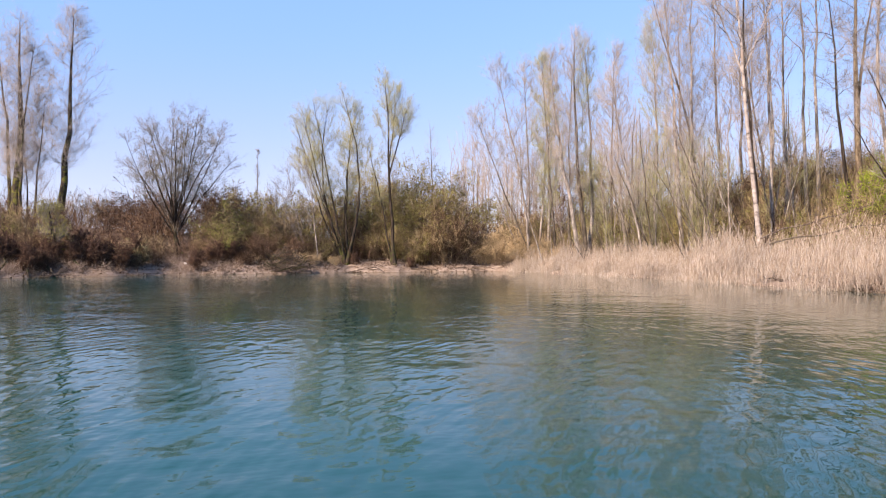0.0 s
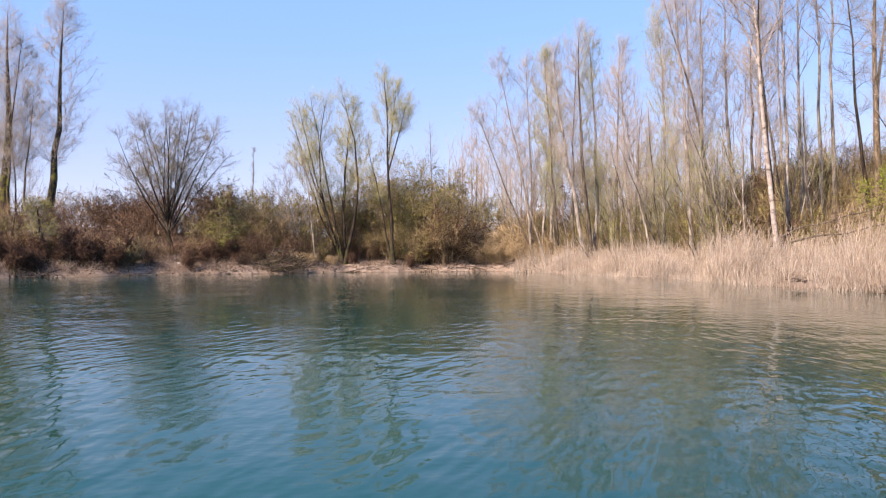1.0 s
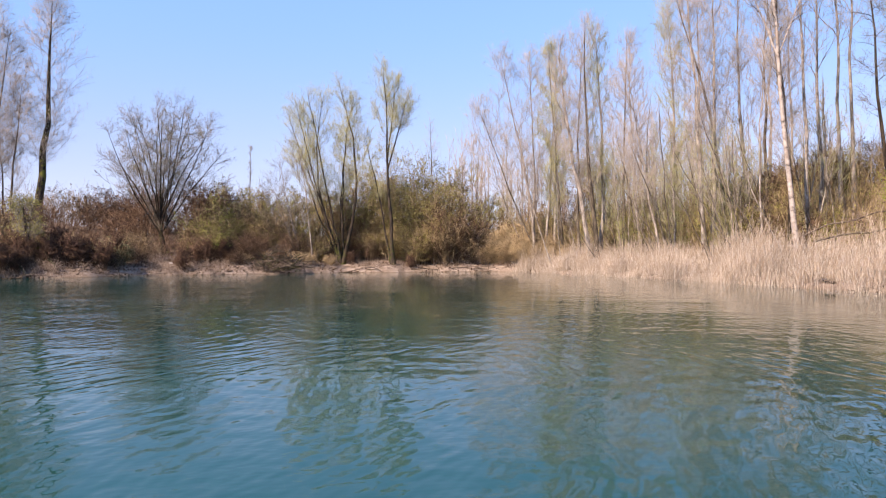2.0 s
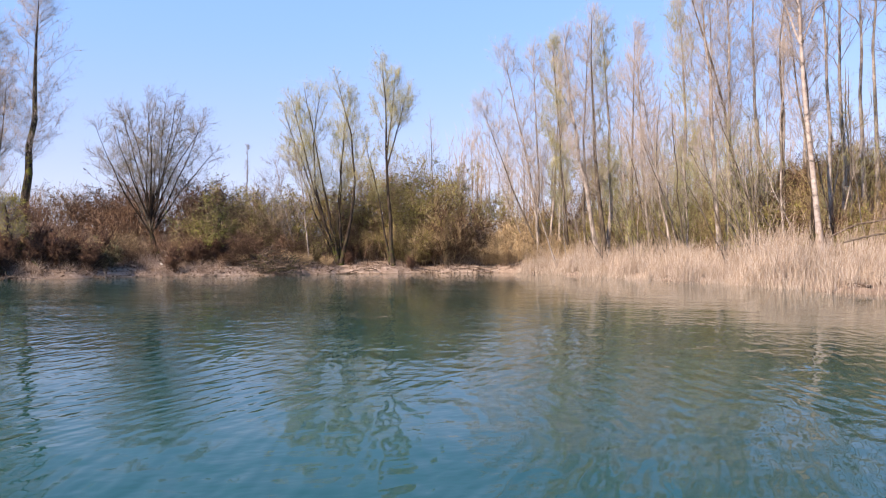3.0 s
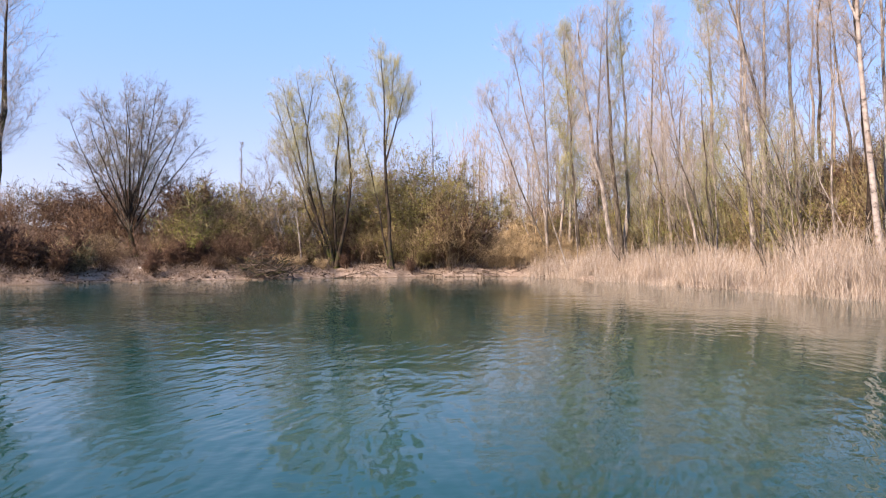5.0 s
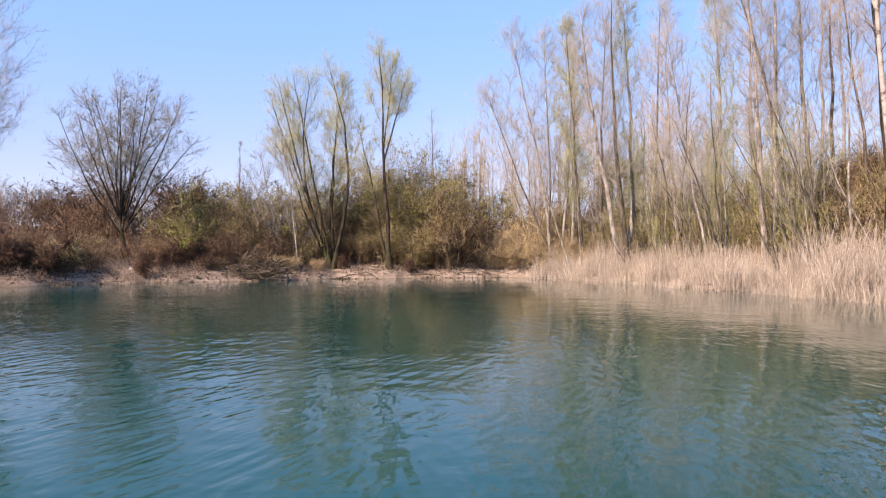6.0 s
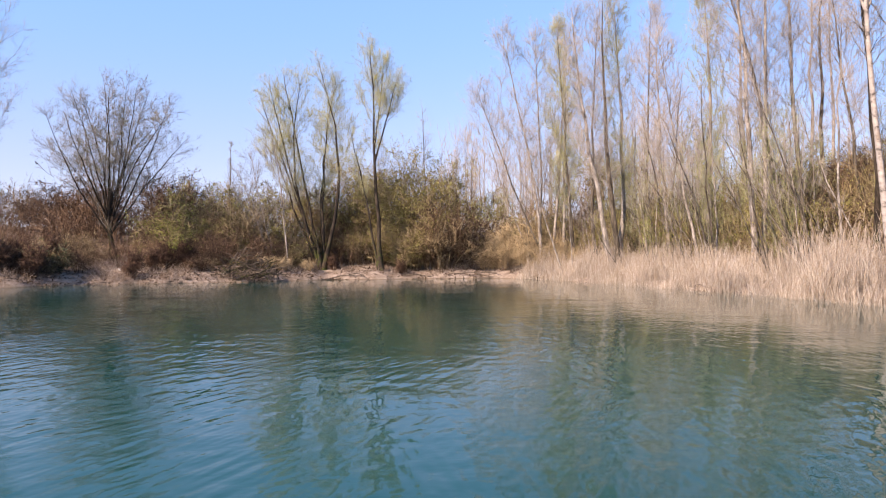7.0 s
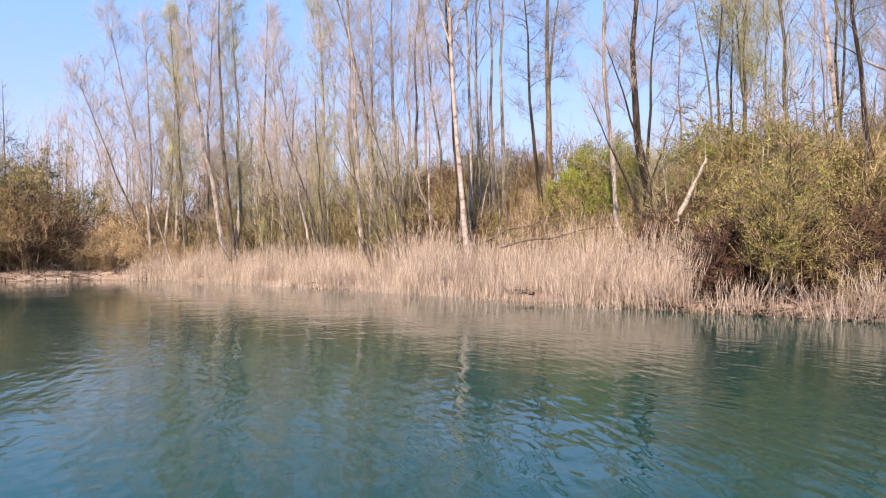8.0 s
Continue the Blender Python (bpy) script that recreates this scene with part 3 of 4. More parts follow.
# the wood on the far corner and along the reeds: foot x, y, tip offset x, y, height, radius, style, seed
L_WOOD = {id(LEANER): "bare leaning tree with fine mauve twigs behind the reeds", id(YELLOW): "tall narrow tree with yellow-green budding crown", id(SLIM): "slim pale-barked bare tree behind the reed bed"}
WOOD = [
    (2.3, 56.3, -2.4, 0.0, 13.7, 0.12, LEANER, 30), (2.6, 56.5, -4.2, 0.5, 10.8, 0.09, LEANER, 31), (2.1, 56.9, -0.3, 0.3, 14.0, 0.12, LEANER, 32),
    (2.8, 57.3, 0.8, 0.2, 14.0, 0.12, LEANER, 33), (4.0, 56.0, -1.0, 0.0, 14.0, 0.13, YELLOW, 34), (5.3, 49.6, -1.9, 0.2, 12.8, 0.19, SLIM, 35),
    (5.6, 50.0, -0.7, 0.2, 13.8, 0.20, LEANER, 36), (5.8, 51.2, -0.3, 0.1, 13.6, 0.18, YELLOW, 37), (8.7, 47.2, -0.1, 0.0, 13.2, 0.16, YELLOW, 38),
    (6.9, 50.5, 0.3, 0.4, 13.0, 0.13, SLIM, 39), (7.6, 48.2, -0.6, 0.3, 11.6, 0.11, SLIM, 40), (4.8, 53.0, 0.2, 0.0, 13.2, 0.13, SLIM, 41),
    (9.4, 42.9, -0.9, 0.0, 14.2, 0.15, SLIM, 42), (9.8, 43.3, 0.2, 0.0, 14.5, 0.14, SLIM, 43), (11.0, 44.2, -3.0, 0.1, 13.6, 0.13, SLIM, 44),
    (11.9, 45.2, -0.6, 0.0, 14.0, 0.15, SLIM, 45), (12.8, 45.4, 0.1, 0.0, 13.0, 0.12, SLIM, 46), (10.4, 46.5, -0.4, 0.2, 13.5, 0.12, LEANER, 47),
    (8.0, 44.8, -1.6, 0.0, 9.5, 0.09, SLIM, 48), (13.6, 44.0, -1.2, 0.2, 10.0, 0.10, SLIM, 49), (3.4, 57.5, 0.2, 0.0, 13.0, 0.13, YELLOW, 50),
]
for x, y, dx, dy, h, r, st, seed in WOOD:
    tree("poplar_tree" if st is YELLOW else "bare_tree", L_WOOD[id(st)], "tree", on_ground(x, y), [((0, 0, 0), (dx, dy, h), r)], {**st, "bark": (BARK_PALE, BARK_GREY, BARK_PALE, BARK_PALE, BARK_GREY)[seed % 5]}, seed, "trees of the wood")

tree("birch_tree", "tall white-barked birch rising out of the reeds", "tree", on_ground(11.2, 37.1),
     [((0, 0, 0), (-1.0, 0.1, 15.5), 0.135), ((-0.52, 0.05, 7.6), (-2.2, 0.2, 12.0), 0.04, 20, 1.0), ((-0.52, 0.05, 7.4), (0.8, 0.2, 11.4), 0.035, 20, 1.0)], BIRCH, 60)
tree("bare_tree", "dark slim bare tree close behind a white birch", "tree", on_ground(11.3, 38.2), [((0, 0, 0), (-0.5, 0.0, 14.0), 0.12)], {**SLIM, "bark": BARK_DARK}, 61, "trees of the wood")
for i, (x, y, dx, r) in enumerate([(12.1, 38.7, -0.3, 0.11), (12.9, 39.7, -0.15, 0.12), (14.2, 41.0, -0.2, 0.11), (14.7, 41.1, 0.15, 0.11), (17.5, 56, -0.3, 0.13), (15.6, 54, 0.2, 0.13)]):
    tree("bare_tree", "straight slim bare trunk on top of the bank", "tree", on_ground(x, y), [((0, 0, 0), (dx, 0, 14.0), r)], {**SLIM, "boughs": 26, "t0": 0.55, "bow": 0.008}, 62 + i, "trees on the bank top")
tree("oak_tree", "brown-barked forked oak with crooked bare boughs on the bank", "tree", on_ground(15.4, 38.9),
     [((0, 0, 0), (-0.25, 0.1, 12.5), 0.2), ((-0.06, 0.03, 3.6), (1.0, 0.2, 10.5), 0.1, 34, 1.6)], {**OAK, "bow": 0.02}, 70)
tree("oak_tree", "dark slim oak with crooked boughs beside a forked one", "tree", on_ground(15.1, 38.9), [((0, 0, 0), (-0.9, 0, 10.5), 0.11)], {**OAK, "bark": BARK_DARK, "bow": 0.03}, 71)
tree("bare_tree", "slim pale bare tree rising behind the reeds", "tree", on_ground(14.0, 33), [((0, 0, 0), (-0.5, 0, 12.0), 0.11)], SLIM, 72, "trees of the wood")
tree("forked_tree", "dark-footed bare tree with pale forked stems among the reeds", "tree", on_ground(13.95, 31.5),
     [((0, 0, 0), (-0.4, 0.1, 11.0), 0.2), ((-0.13, 0, 2.6), (0.25, 0, 8.5), 0.06), ((-0.08, 0, 1.0), (-2.0, 0.2, 4.8), 0.045, 6, 0.5), ((-0.1, 0, 2.2), (1.0, 0.1, 4.8), 0.035, 5, 0.5), ((-0.15, 0, 3.2), (-1.5, 0.2, 6.4), 0.04, 8, 0.6)], {**BIRCH, "bark": BARK_DARK, "limb_bark": BARK_GREY, "boughs": 34}, 73)
RIGHT = [
    (26.4, 42, -1.6, 10.5, 0.13, {**OAK, "buds": 0.7}), (26.4, 44, 0.0, 8.5, 0.12, OAK), (22.1, 36, -0.4, 7.8, 0.10, {**WILLOW, "bud_from": 0.1, "buds": 3.0, "bud_size": 0.055, "leaf": LEAF_FRESH}), (17.4, 30, -0.3, 12.5, 0.11, {**YELLOW, "boughs": 56, "wide": 1.6, "bud_size": 0.045}),
    (20.7, 31, -1.5, 12.0, 0.13, BIRCH), (24.4, 34, -0.7, 12.0, 0.12, {**SLIM, "bark": BARK_DARK}), (16.7, 27, -0.7, 11.0, 0.12, {**OAK, "bark": BARK_DARK}), (19.4, 33.5, 0.2, 11.0, 0.10, {**YELLOW, "boughs": 56, "wide": 1.6, "bud_size": 0.045}),
    (24.0, 38.5, 0.4, 10.0, 0.12, {**WILLOW, "bud_from": 0.1}), (22.5, 30.5, -0.4, 11.5, 0.12, SLIM), (18.2, 25.8, -0.3, 11.0, 0.12, {**SLIM, "bark": BARK_GREY}), (19.2, 27.6, 0.3, 9.5, 0.11, {**WILLOW, "bud_from": 0.1, "buds": 3.0, "bud_size": 0.055, "leaf": LEAF_FRESH}), (21.4, 28.6, -0.6, 11.5, 0.12, {**SLIM, "bark": BARK_GREY, "buds": 0.5}), (23.2, 33, 0.2, 10.5, 0.11, {**YELLOW, "boughs": 56, "wide": 1.6}),
    (25.2, 32.4, -0.3, 11.5, 0.13, {**LEANER, "bark": BARK_DARK}), (20.0, 35.2, 0.4, 10.0, 0.10, {**WILLOW, "bud_from": 0.1, "buds": 3.0, "bud_size": 0.055, "leaf": LEAF_FRESH, "boughs": 60}), (28, 40, 0.3, 10.0, 0.12, {**YELLOW, "boughs": 56, "wide": 1.6}),
]
for i, (x, y, dx, h, r, st) in enumerate(RIGHT):
    tree("bank_tree", "half-bare tree with first green leaves on the overgrown bank", "tree", on_ground(x, y), [((0, 0, 0), (dx, 0.1, h), r * 0.7)], st, 80 + i, "trees on the overgrown bank")

for i, (x, y, h) in enumerate([(30, 36, 11.5), (32, 33.5, 12.5), (29, 31, 11), (34, 37.5, 12), (33, 30.5, 11.5), (36, 34.5, 12.5), (30.5, 28.5, 11), (37, 39, 12), (31.5, 40.5, 11.5)]):
    tree("bare_tree", "thin bare tree with a mauve veil of twigs behind the bank", "tree", on_ground(x, y), [((0, 0, 0), (0.5 * (-1) ** i, 0.1, h), 0.085)], {**SLIM, "bark": (BARK_PALE, BARK_GREY)[i % 2], "t0": 0.25, "wide": 1.8}, 110 + i, "trees behind the bank")

tree("bank_tree", "small dark-stemmed tree in young green leaf at the waterline", "tree", on_ground(12.1, 25.7), [((0, 0, 0), (0.25, 0.1, 3.4), 0.05), ((0.1, 0.1, 0), (0.6, 0.3, 2.6), 0.035), ((-0.1, 0.1, 0), (-0.35, 0.3, 2.3), 0.03)], {**WILLOW, "boughs": 40, "t0": 0.15, "wide": 0.9, "rise": 0.4, "long": 0.4, "twig_len": 0.3, "buds": 2.6, "bud_from": 0.02, "bud_size": 0.038, "leaf": LEAF_FRESH, "twigs": TWIG_BRONZE}, 95, "trees on the overgrown bank")

# pale leaning saplings along the back of the reeds
L_SAP = "thin pale leaning sapling growing out of the reed edge"
rng = np.random.default_rng(5)
sap_a = tree("leaning_sapling", L_SAP, "tree", on_ground(4.6, 50.6), [((0, 0, 0), (-0.9, 0, 5.2), 0.03)], {**SLIM, "boughs": 9, "wide": 0.6, "t0": 0.5, "branch": 3, "twig": 3, "long": 0.45, "twig_len": 0.3}, 100, "reed edge saplings")
sap_b = tree("leaning_sapling", L_SAP, "tree", on_ground(9.8, 39.6), [((0, 0, 0), (-1.3, 0.2, 4.4), 0.03), ((0.1, 0, 0), (-0.2, -0.2, 5.6), 0.028)], {**SLIM, "bark": BARK_GREY, "boughs": 7, "wide": 0.6, "t0": 0.5, "branch": 3, "twig": 3, "long": 0.45, "twig_len": 0.3}, 101, "reed edge saplings")
for i in range(30):
    f = rng.uniform(0, 0.76)
    seg = np.array([(1.8, 57.0), (4.3, 52.6), (6.3, 47.5), (8.6, 42.6), (10.4, 38.5), (11.4, 34.5), (12.6, 30.0)])
    k = min(int(f * 6), 5)
    p = seg[k] + (seg[k + 1] - seg[k]) * (f * 6 - k) + rng.uniform(-0.6, 2.4, 2) * (1.0, 0.3)
    copy_thing(sap_a if i % 2 else sap_b, pose(*on_ground(*p), rng.uniform(-8, 8), rng.uniform(-16, 12), rng.uniform(-40, 40)) @ Matrix.Scale(rng.uniform(0.75, 1.6), 4))

# ---- shrubs ----
L_BROWN = "dense leafless brown thicket bush on the bank"
L_BRONZE = "dense bronze-twigged bush with sparse olive leaves"
L_GREEN = "bush with fresh yellow-green spring leaves"
L_OLIVE = "tall spreading olive-green willow bush"
brown = [shrub("thicket_bush", L_BROWN, on_ground(x, y), h, w, m, LEAF_DEAD, 450, sd, 24, 0.09, "thicket", twig=6) for x, y, h, w, m, sd in
         [(-21.8, 51.4, 3.2, 4.2, TWIG_BROWN, 201), (-16.4, 50.6, 3.1, 4.0, TWIG_BROWN, 202), (-13.5, 52.2, 3.4, 3.8, TWIG_BRONZE, 203)]]
bronze = [shrub("thicket_bush", L_BRONZE, on_ground(x, y), h, w, TWIG_BRONZE, LEAF_OLIVE, 1900, sd, 23, 0.09, "thicket", twig=6) for x, y, h, w, sd in
          [(-11.8, 54.0, 3.6, 4.0, 204), (7.2, 52.0, 3.8, 4.0, 205)]]
green = shrub("green_bush", L_GREEN, on_ground(-15.9, 49.3), 3.5, 3.6, TWIG_BRONZE, LEAF_FRESH, 4300, 206, 25, 0.066, "green bushes")
olive = shrub("willow_bush", L_OLIVE, on_ground(-3.9, 57.0), 6.2, 6.2, TWIG_BRONZE, LEAF_OLIVE, 5200, 207, 34, 0.088, "willow bushes", twig=6)
olive_b = shrub("willow_bush", L_OLIVE, on_ground(-7.4, 57.4), 5.0, 5.0, TWIG_BRONZE, LEAF_OLIVE, 4000, 208, 30, 0.088, "willow bushes", twig=6)
olive_c = shrub("willow_bush", L_OLIVE, on_ground(-5.3, 55.3), 2.3, 2.4, TWIG_BRONZE, LEAF_OLIVE, 3400, 212, 20, 0.045, "willow bushes", twig=5)
shrub("sage_bush", "low grey-green bush among dry grass on the bank", on_ground(-18.6, 44.1), 1.4, 1.6, TWIG_BRONZE, LEAF_SAGE, 1000, 209, 24, 0.07)


FEET = ((-18.3, 48.7), (-9.5, 53.6), (-6.4, 53.9))


def crowds_a_foot(x, y):
    """Whether a bush would stand on the open, waterward side of one of the shore trees' feet."""
    for fx, fy in FEET:
        d = np.array((x - fx, y - fy))
        out = unit(np.array((0.42, -0.91)))
        if -0.3 < d @ out < 6.5 and abs(d @ np.array((-out[1], out[0]))) < 1.0:
            return True
    return False


def again(ob, x, y, size, turn, sink=0.05):
    return copy_thing(ob, pose(*on_ground(x, y, sink), 0, 0, turn) @ Matrix.Scale(size, 4))


# left bank, from its far end to the corner
for x, y, s in [(-31, 44, 1.1), (-28.5, 42.5, 1.0), (-26.4, 42.0, 1.0), (-24.6, 43.6, 0.95), (-22.9, 48.4, 1.1), (-20.6, 47.4, 0.9), (-20.8, 50.8, 1.1),
                (-18.0, 52.8, 1.1), (-15.2, 52.6, 1.05), (-13.6, 49.9, 0.7), (-12.2, 51.4, 0.65), (-23.6, 51.5, 1.0), (-26.5, 51.8, 1.0),
                (-3.0, 57.6, 0.75), (-8.0, 56.0, 0.6), (-4.7, 56.4, 0.7), (-10.8, 55.4, 0.9), (-30.5, 38.5, 1.0), (-27.2, 38.8, 0.9), (-24.3, 40.6, 0.8), (-21.4, 43.6, 0.75), (-19.6, 43.8, 0.5), (-18.6, 46.4, 0.55), (-16.0, 48.0, 0.55), (-14.2, 48.9, 0.5), (-23.2, 39.4, 0.7), (-22.2, 41.4, 0.7),
                (-9.9, 55.6, 0.55), (-6.9, 56.4, 0.6), (-3.2, 56.4, 0.55), (-2.9, 58.6, 0.9), (-2.0, 58.2, 0.6), (-19.4, 42.8, 0.42), (-17.9, 45.2, 0.4), (-23.6, 37.2, 0.7), (-24.5, 57, 1.25), (-21, 58, 1.2), (-28.5, 58.5, 1.2), (-32.5, 57, 1.1), (-17, 59.5, 1.2), (-13.5, 60, 1.2), (-10.6, 58, 1.1), (-36, 55, 1.1), (-9.2, 56.4, 0.9), (-3.2, 57.0, 1.25), (-2.4, 57.6, 0.8), (-3.3, 56.2, 0.95), (-3.2, 56.3, 0.8), (-4.0, 56.8, 1.1)]:
    if crowds_a_foot(x, y):
        continue
    again(brown[rng.integers(0, 3)], x, y, s * (0.72 if x < -21 and y < 49 else 1) * rng.uniform(0.9, 1.1), rng.uniform(0, 360))
for x, y, s in [(-13.0, 55.0, 1.1), (-10.0, 56.6, 1.15), (-14.8, 55.8, 1.1), (-17.6, 55.4, 1.05)]:
    again(bronze[rng.integers(0, 2)], x, y, s, rng.uniform(0, 360))
for x, y, s in [(-14.6, 51.4, 0.85), (-16.6, 51.8, 1.0), (-23.9, 42.3, 0.55), (-17.9, 56.5, 1.1), (-21.6, 42.2, 0.42), (-25.0, 41.4, 0.5)]:
    again(green, x, y, s, rng.uniform(0, 360))
for x, y, s in [(-5.6, 59.4, 1.0), (-2.4, 60.4, 0.95), (-8.6, 60.2, 1.0), (-5.3, 56.4, 0.8), (-3.4, 58.6, 0.8), (-6.8, 58.8, 0.95), (-11.5, 60.5, 0.9)]:
    again(olive if s > 0.9 else olive_b, x, y, s, rng.uniform(0, 360))

leafy = shrub("green_bush", "overgrown bush of pale stems in small fresh green leaf", on_ground(16.0, 30.4), 4.2, 4.2, TWIG_BRONZE, LEAF_FRESH, 11000, 214, 38, 0.045, "green bushes", twig=6)
# a closer row along the foot of the left bank
edge_rng = np.random.default_rng(9)
for i in range(34):
    f = (i + edge_rng.uniform(0, 1)) / 34 * 6.4
    k = int(f)
    p = SHORE[2 + k] + (SHORE[3 + k] - SHORE[2 + k]) * (f - k)
    along = SHORE[3 + k] - SHORE[2 + k]
    back = np.array((-along[1], along[0])) / np.linalg.norm(along) * edge_rng.uniform(2.3, 4.2)
    if crowds_a_foot(*(p + back)):
        continue
    again((brown[0], brown[1], brown[2], bronze[0])[edge_rng.integers(0, 4)], *(p + back), edge_rng.uniform(0.38, 0.62), edge_rng.uniform(0, 360))

for i in range(26):
    f = (i + edge_rng.uniform(0, 1)) / 26 * 5.5
    k = int(f)
    along = SHORE[3 + k] - SHORE[2 + k]
    p = SHORE[2 + k] + along * (f - k) + np.array((-along[1], along[0])) / np.linalg.norm(along) * edge_rng.uniform(1.0, 2.4)
    if not crowds_a_foot(*p):
        again((brown[0], brown[1])[i % 2], *p, edge_rng.uniform(0.24, 0.4), edge_rng.uniform(0, 360))

# the right-hand bank behind the reeds
def fitted(ob, x, y, top, tall):
    """A bush sized so that its top stands at a given height."""
    size = min(max((top - float(ground_height(x, y))) / tall, 0.28), 1.0)
    return again(ob, x, y, size, rng.uniform(0, 360))


for i in range(50):
    y = rng.uniform(27, 60)
    edge = np.interp(y, SHORE[13:27, 1][::-1], SHORE[13:27, 0][::-1])
    d = rng.uniform(3.4, 14.0)
    kind, tall = ((green, 3.5), (bronze[0], 3.6), (brown[0], 3.2), (olive_c, 2.3), (brown[2], 3.4), (green, 3.5))[i % 6]
    open_slope = np.interp(y, (28.5, 31, 38, 41), (0, 1.1, 1.1, 0))
    fitted(kind, edge + d, y, rng.uniform(2.2, 3.1) + 0.22 * d - open_slope, tall)
for x, y, top, b, tall in [(16.8, 37.6, 4.2, green, 3.5), (17.9, 38.6, 4.3, green, 3.5), (14.9, 31.6, 3.4, leafy, 4.2), (18.5, 31.6, 4.6, olive_c, 2.3), (20.4, 33.4, 5.2, olive_c, 2.3), (15.4, 28.2, 3.3, olive_c, 2.3), (22.4, 34.6, 5.4, olive_c, 2.3),
                           (18.2, 28.2, 4.4, green, 3.5), (15.5, 26.0, 3.0, olive_c, 2.3), (20.2, 29.4, 4.8, green, 3.5), (23.6, 31.2, 5.4, olive_c, 2.3), (17.6, 24.8, 4.2, leafy, 4.2), (18.8, 30.6, 4.9, leafy, 4.2), (16.4, 25.6, 3.4, leafy, 4.2), (25.5, 36.5, 5.8, olive_c, 2.3), (17.0, 33.2, 3.6, green, 3.5), (17.2, 27.0, 3.9, green, 3.5)]:
    fitted(b, x, y, top, tall)
for x, y, top, b, tall in [(0.6, 58.9, 3.2, bronze[0], 3.6), (2.2, 59.8, 4.2, brown[2], 3.4), (3.8, 58.9, 4.2, bronze[1], 3.8), (1.0, 61.5, 3.6, bronze[0], 3.6), (4.6, 61.0, 4.8, brown[1], 3.1), (6.6, 59.5, 5.4, bronze[1], 3.8), (8.6, 58.0, 5.0, brown[0], 3.2),
                           (6.0, 56.2, 3.6, bronze[0], 3.6), (4.9, 57.0, 3.2, green, 3.5), (8.0, 54.5, 4.4, bronze[1], 3.8), (9.8, 55.6, 5.2, brown[1], 3.1), (-0.4, 60.4, 3.8, brown[0], 3.2), (-2, 66, 4.0, bronze[0], 3.6), (0.5, 67, 4.0, bronze[1], 3.8), (3.2, 66, 4.6, brown[0], 3.2), (-5, 67, 4.8, brown[2], 3.4), (5.8, 65, 5.0, brown[1], 3.1), (2, 63.5, 3.7, bronze[1], 3.8), (15.4, 44.6, 6.0, brown[0], 3.2), (16.8, 43.4, 6.2, brown[2], 3.4), (14.2, 46.0, 5.8, brown[1], 3.1), (17.8, 44.8, 6.4, brown[0], 3.2), (16.0, 47.2, 6.4, bronze[0], 3.6), (13.4, 47.6, 5.6, brown[2], 3.4)]:
    fitted(b, x, y, top, tall)

# young growth under the wood
L_UNDER = "twiggy young tree with first olive buds under taller trees"
under = [tree("young_growth", L_UNDER, "tree", on_ground(x, y), st, {**WILLOW, "bark": BARK_PALE, "boughs": 22, "t0": 0.15, "wide": 1.2, "branch": 4, "twig": 4, "bud_from": 0.05, "buds": 1.2, "twigs": tw}, sd, "young growth") for x, y, st, tw, sd in
         [(6.6, 47.8, [((0, 0, 0), (-0.5, 0, 5.8), 0.05), ((0.2, 0, 0), (0.4, 0.3, 4.8), 0.04)], TWIG_OLIVE, 401), (10.2, 41.6, [((0, 0, 0), (-0.9, 0, 5.4), 0.05), ((-0.2, 0.1, 0), (-1.6, -0.3, 4.6), 0.035)], TWIG_OLIVE, 402), (8.4, 44.0, [((0, 0, 0), (-0.3, 0.2, 6.2), 0.05)], TWIG_OLIVE, 403)]]
for i in range(22):
    y = 29 + 28 * (i + rng.uniform(0, 1)) / 22
    y += 12 if 31.5 < y < 38 else 0
    edge = np.interp(y, SHORE[13:27, 1][::-1], SHORE[13:27, 0][::-1])
    again(under[i % 3], edge + rng.uniform(3.0, 6.5), y, rng.uniform(0.65, 1.15) * (0.8 if y < 38 else 1), rng.uniform(0, 360))
tan_bush = shrub("dry_bush", "tan dry tangle of dead stalks beside the reeds", on_ground(0.9, 57.2), 2.5, 3.4, STALK_TAN, LEAF_DEAD, 500, 211, 40, 0.07, "dry tangles", twig=6)
for x, y, z in [(-0.9, 57.2, 0.8), (2.4, 57.0, 0.9), (0.2, 58.8, 1.1), (3.6, 55.2, 0.6), (1.7, 56.2, 0.75), (0.1, 56.9, 0.7), (1.4, 58.6, 1.15), (-10.9, 51.2, 0.36), (-12.6, 49.9, 0.34), (-13.8, 49.0, 0.32), (-11.6, 50.6, 0.4), (-10.0, 52.6, 0.3)]:
    again(tan_bush, x, y, z, rng.uniform(0, 360))
for x, y, z in [(12.75, 25.1, 0.6), (14.6, 22.9, 0.8), (-6.9, 55.5, 1.0), (-5.0, 55.9, 1.1), (-8.3, 55.8, 0.9)]:
    again(olive_c, x, y, z, rng.uniform(0, 360))
lush = shrub("green_bush", "rounded bush in full bright green young leaf", on_ground(14.8, 35.9), 2.3, 2.8, TWIG_BRONZE, LEAF_LUSH, 6500, 213, 26, 0.053, "green bushes", twig=5)
for x, y, z in [(16.2, 36.8, 1.0), (17.6, 38.2, 0.9), (21.0, 36.4, 0.75), (17.6, 31.2, 0.7)]:
    again(lush, x, y, z, rng.uniform(0, 360))
for x, y, z in [(-1.0, 70, 1.0), (1.8, 71, 1.0), (4.6, 70, 1.3), (7.4, 71, 1.4)]:
    again((bronze + brown)[rng.integers(0, 5)], x, y, z, rng.uniform(0, 360))
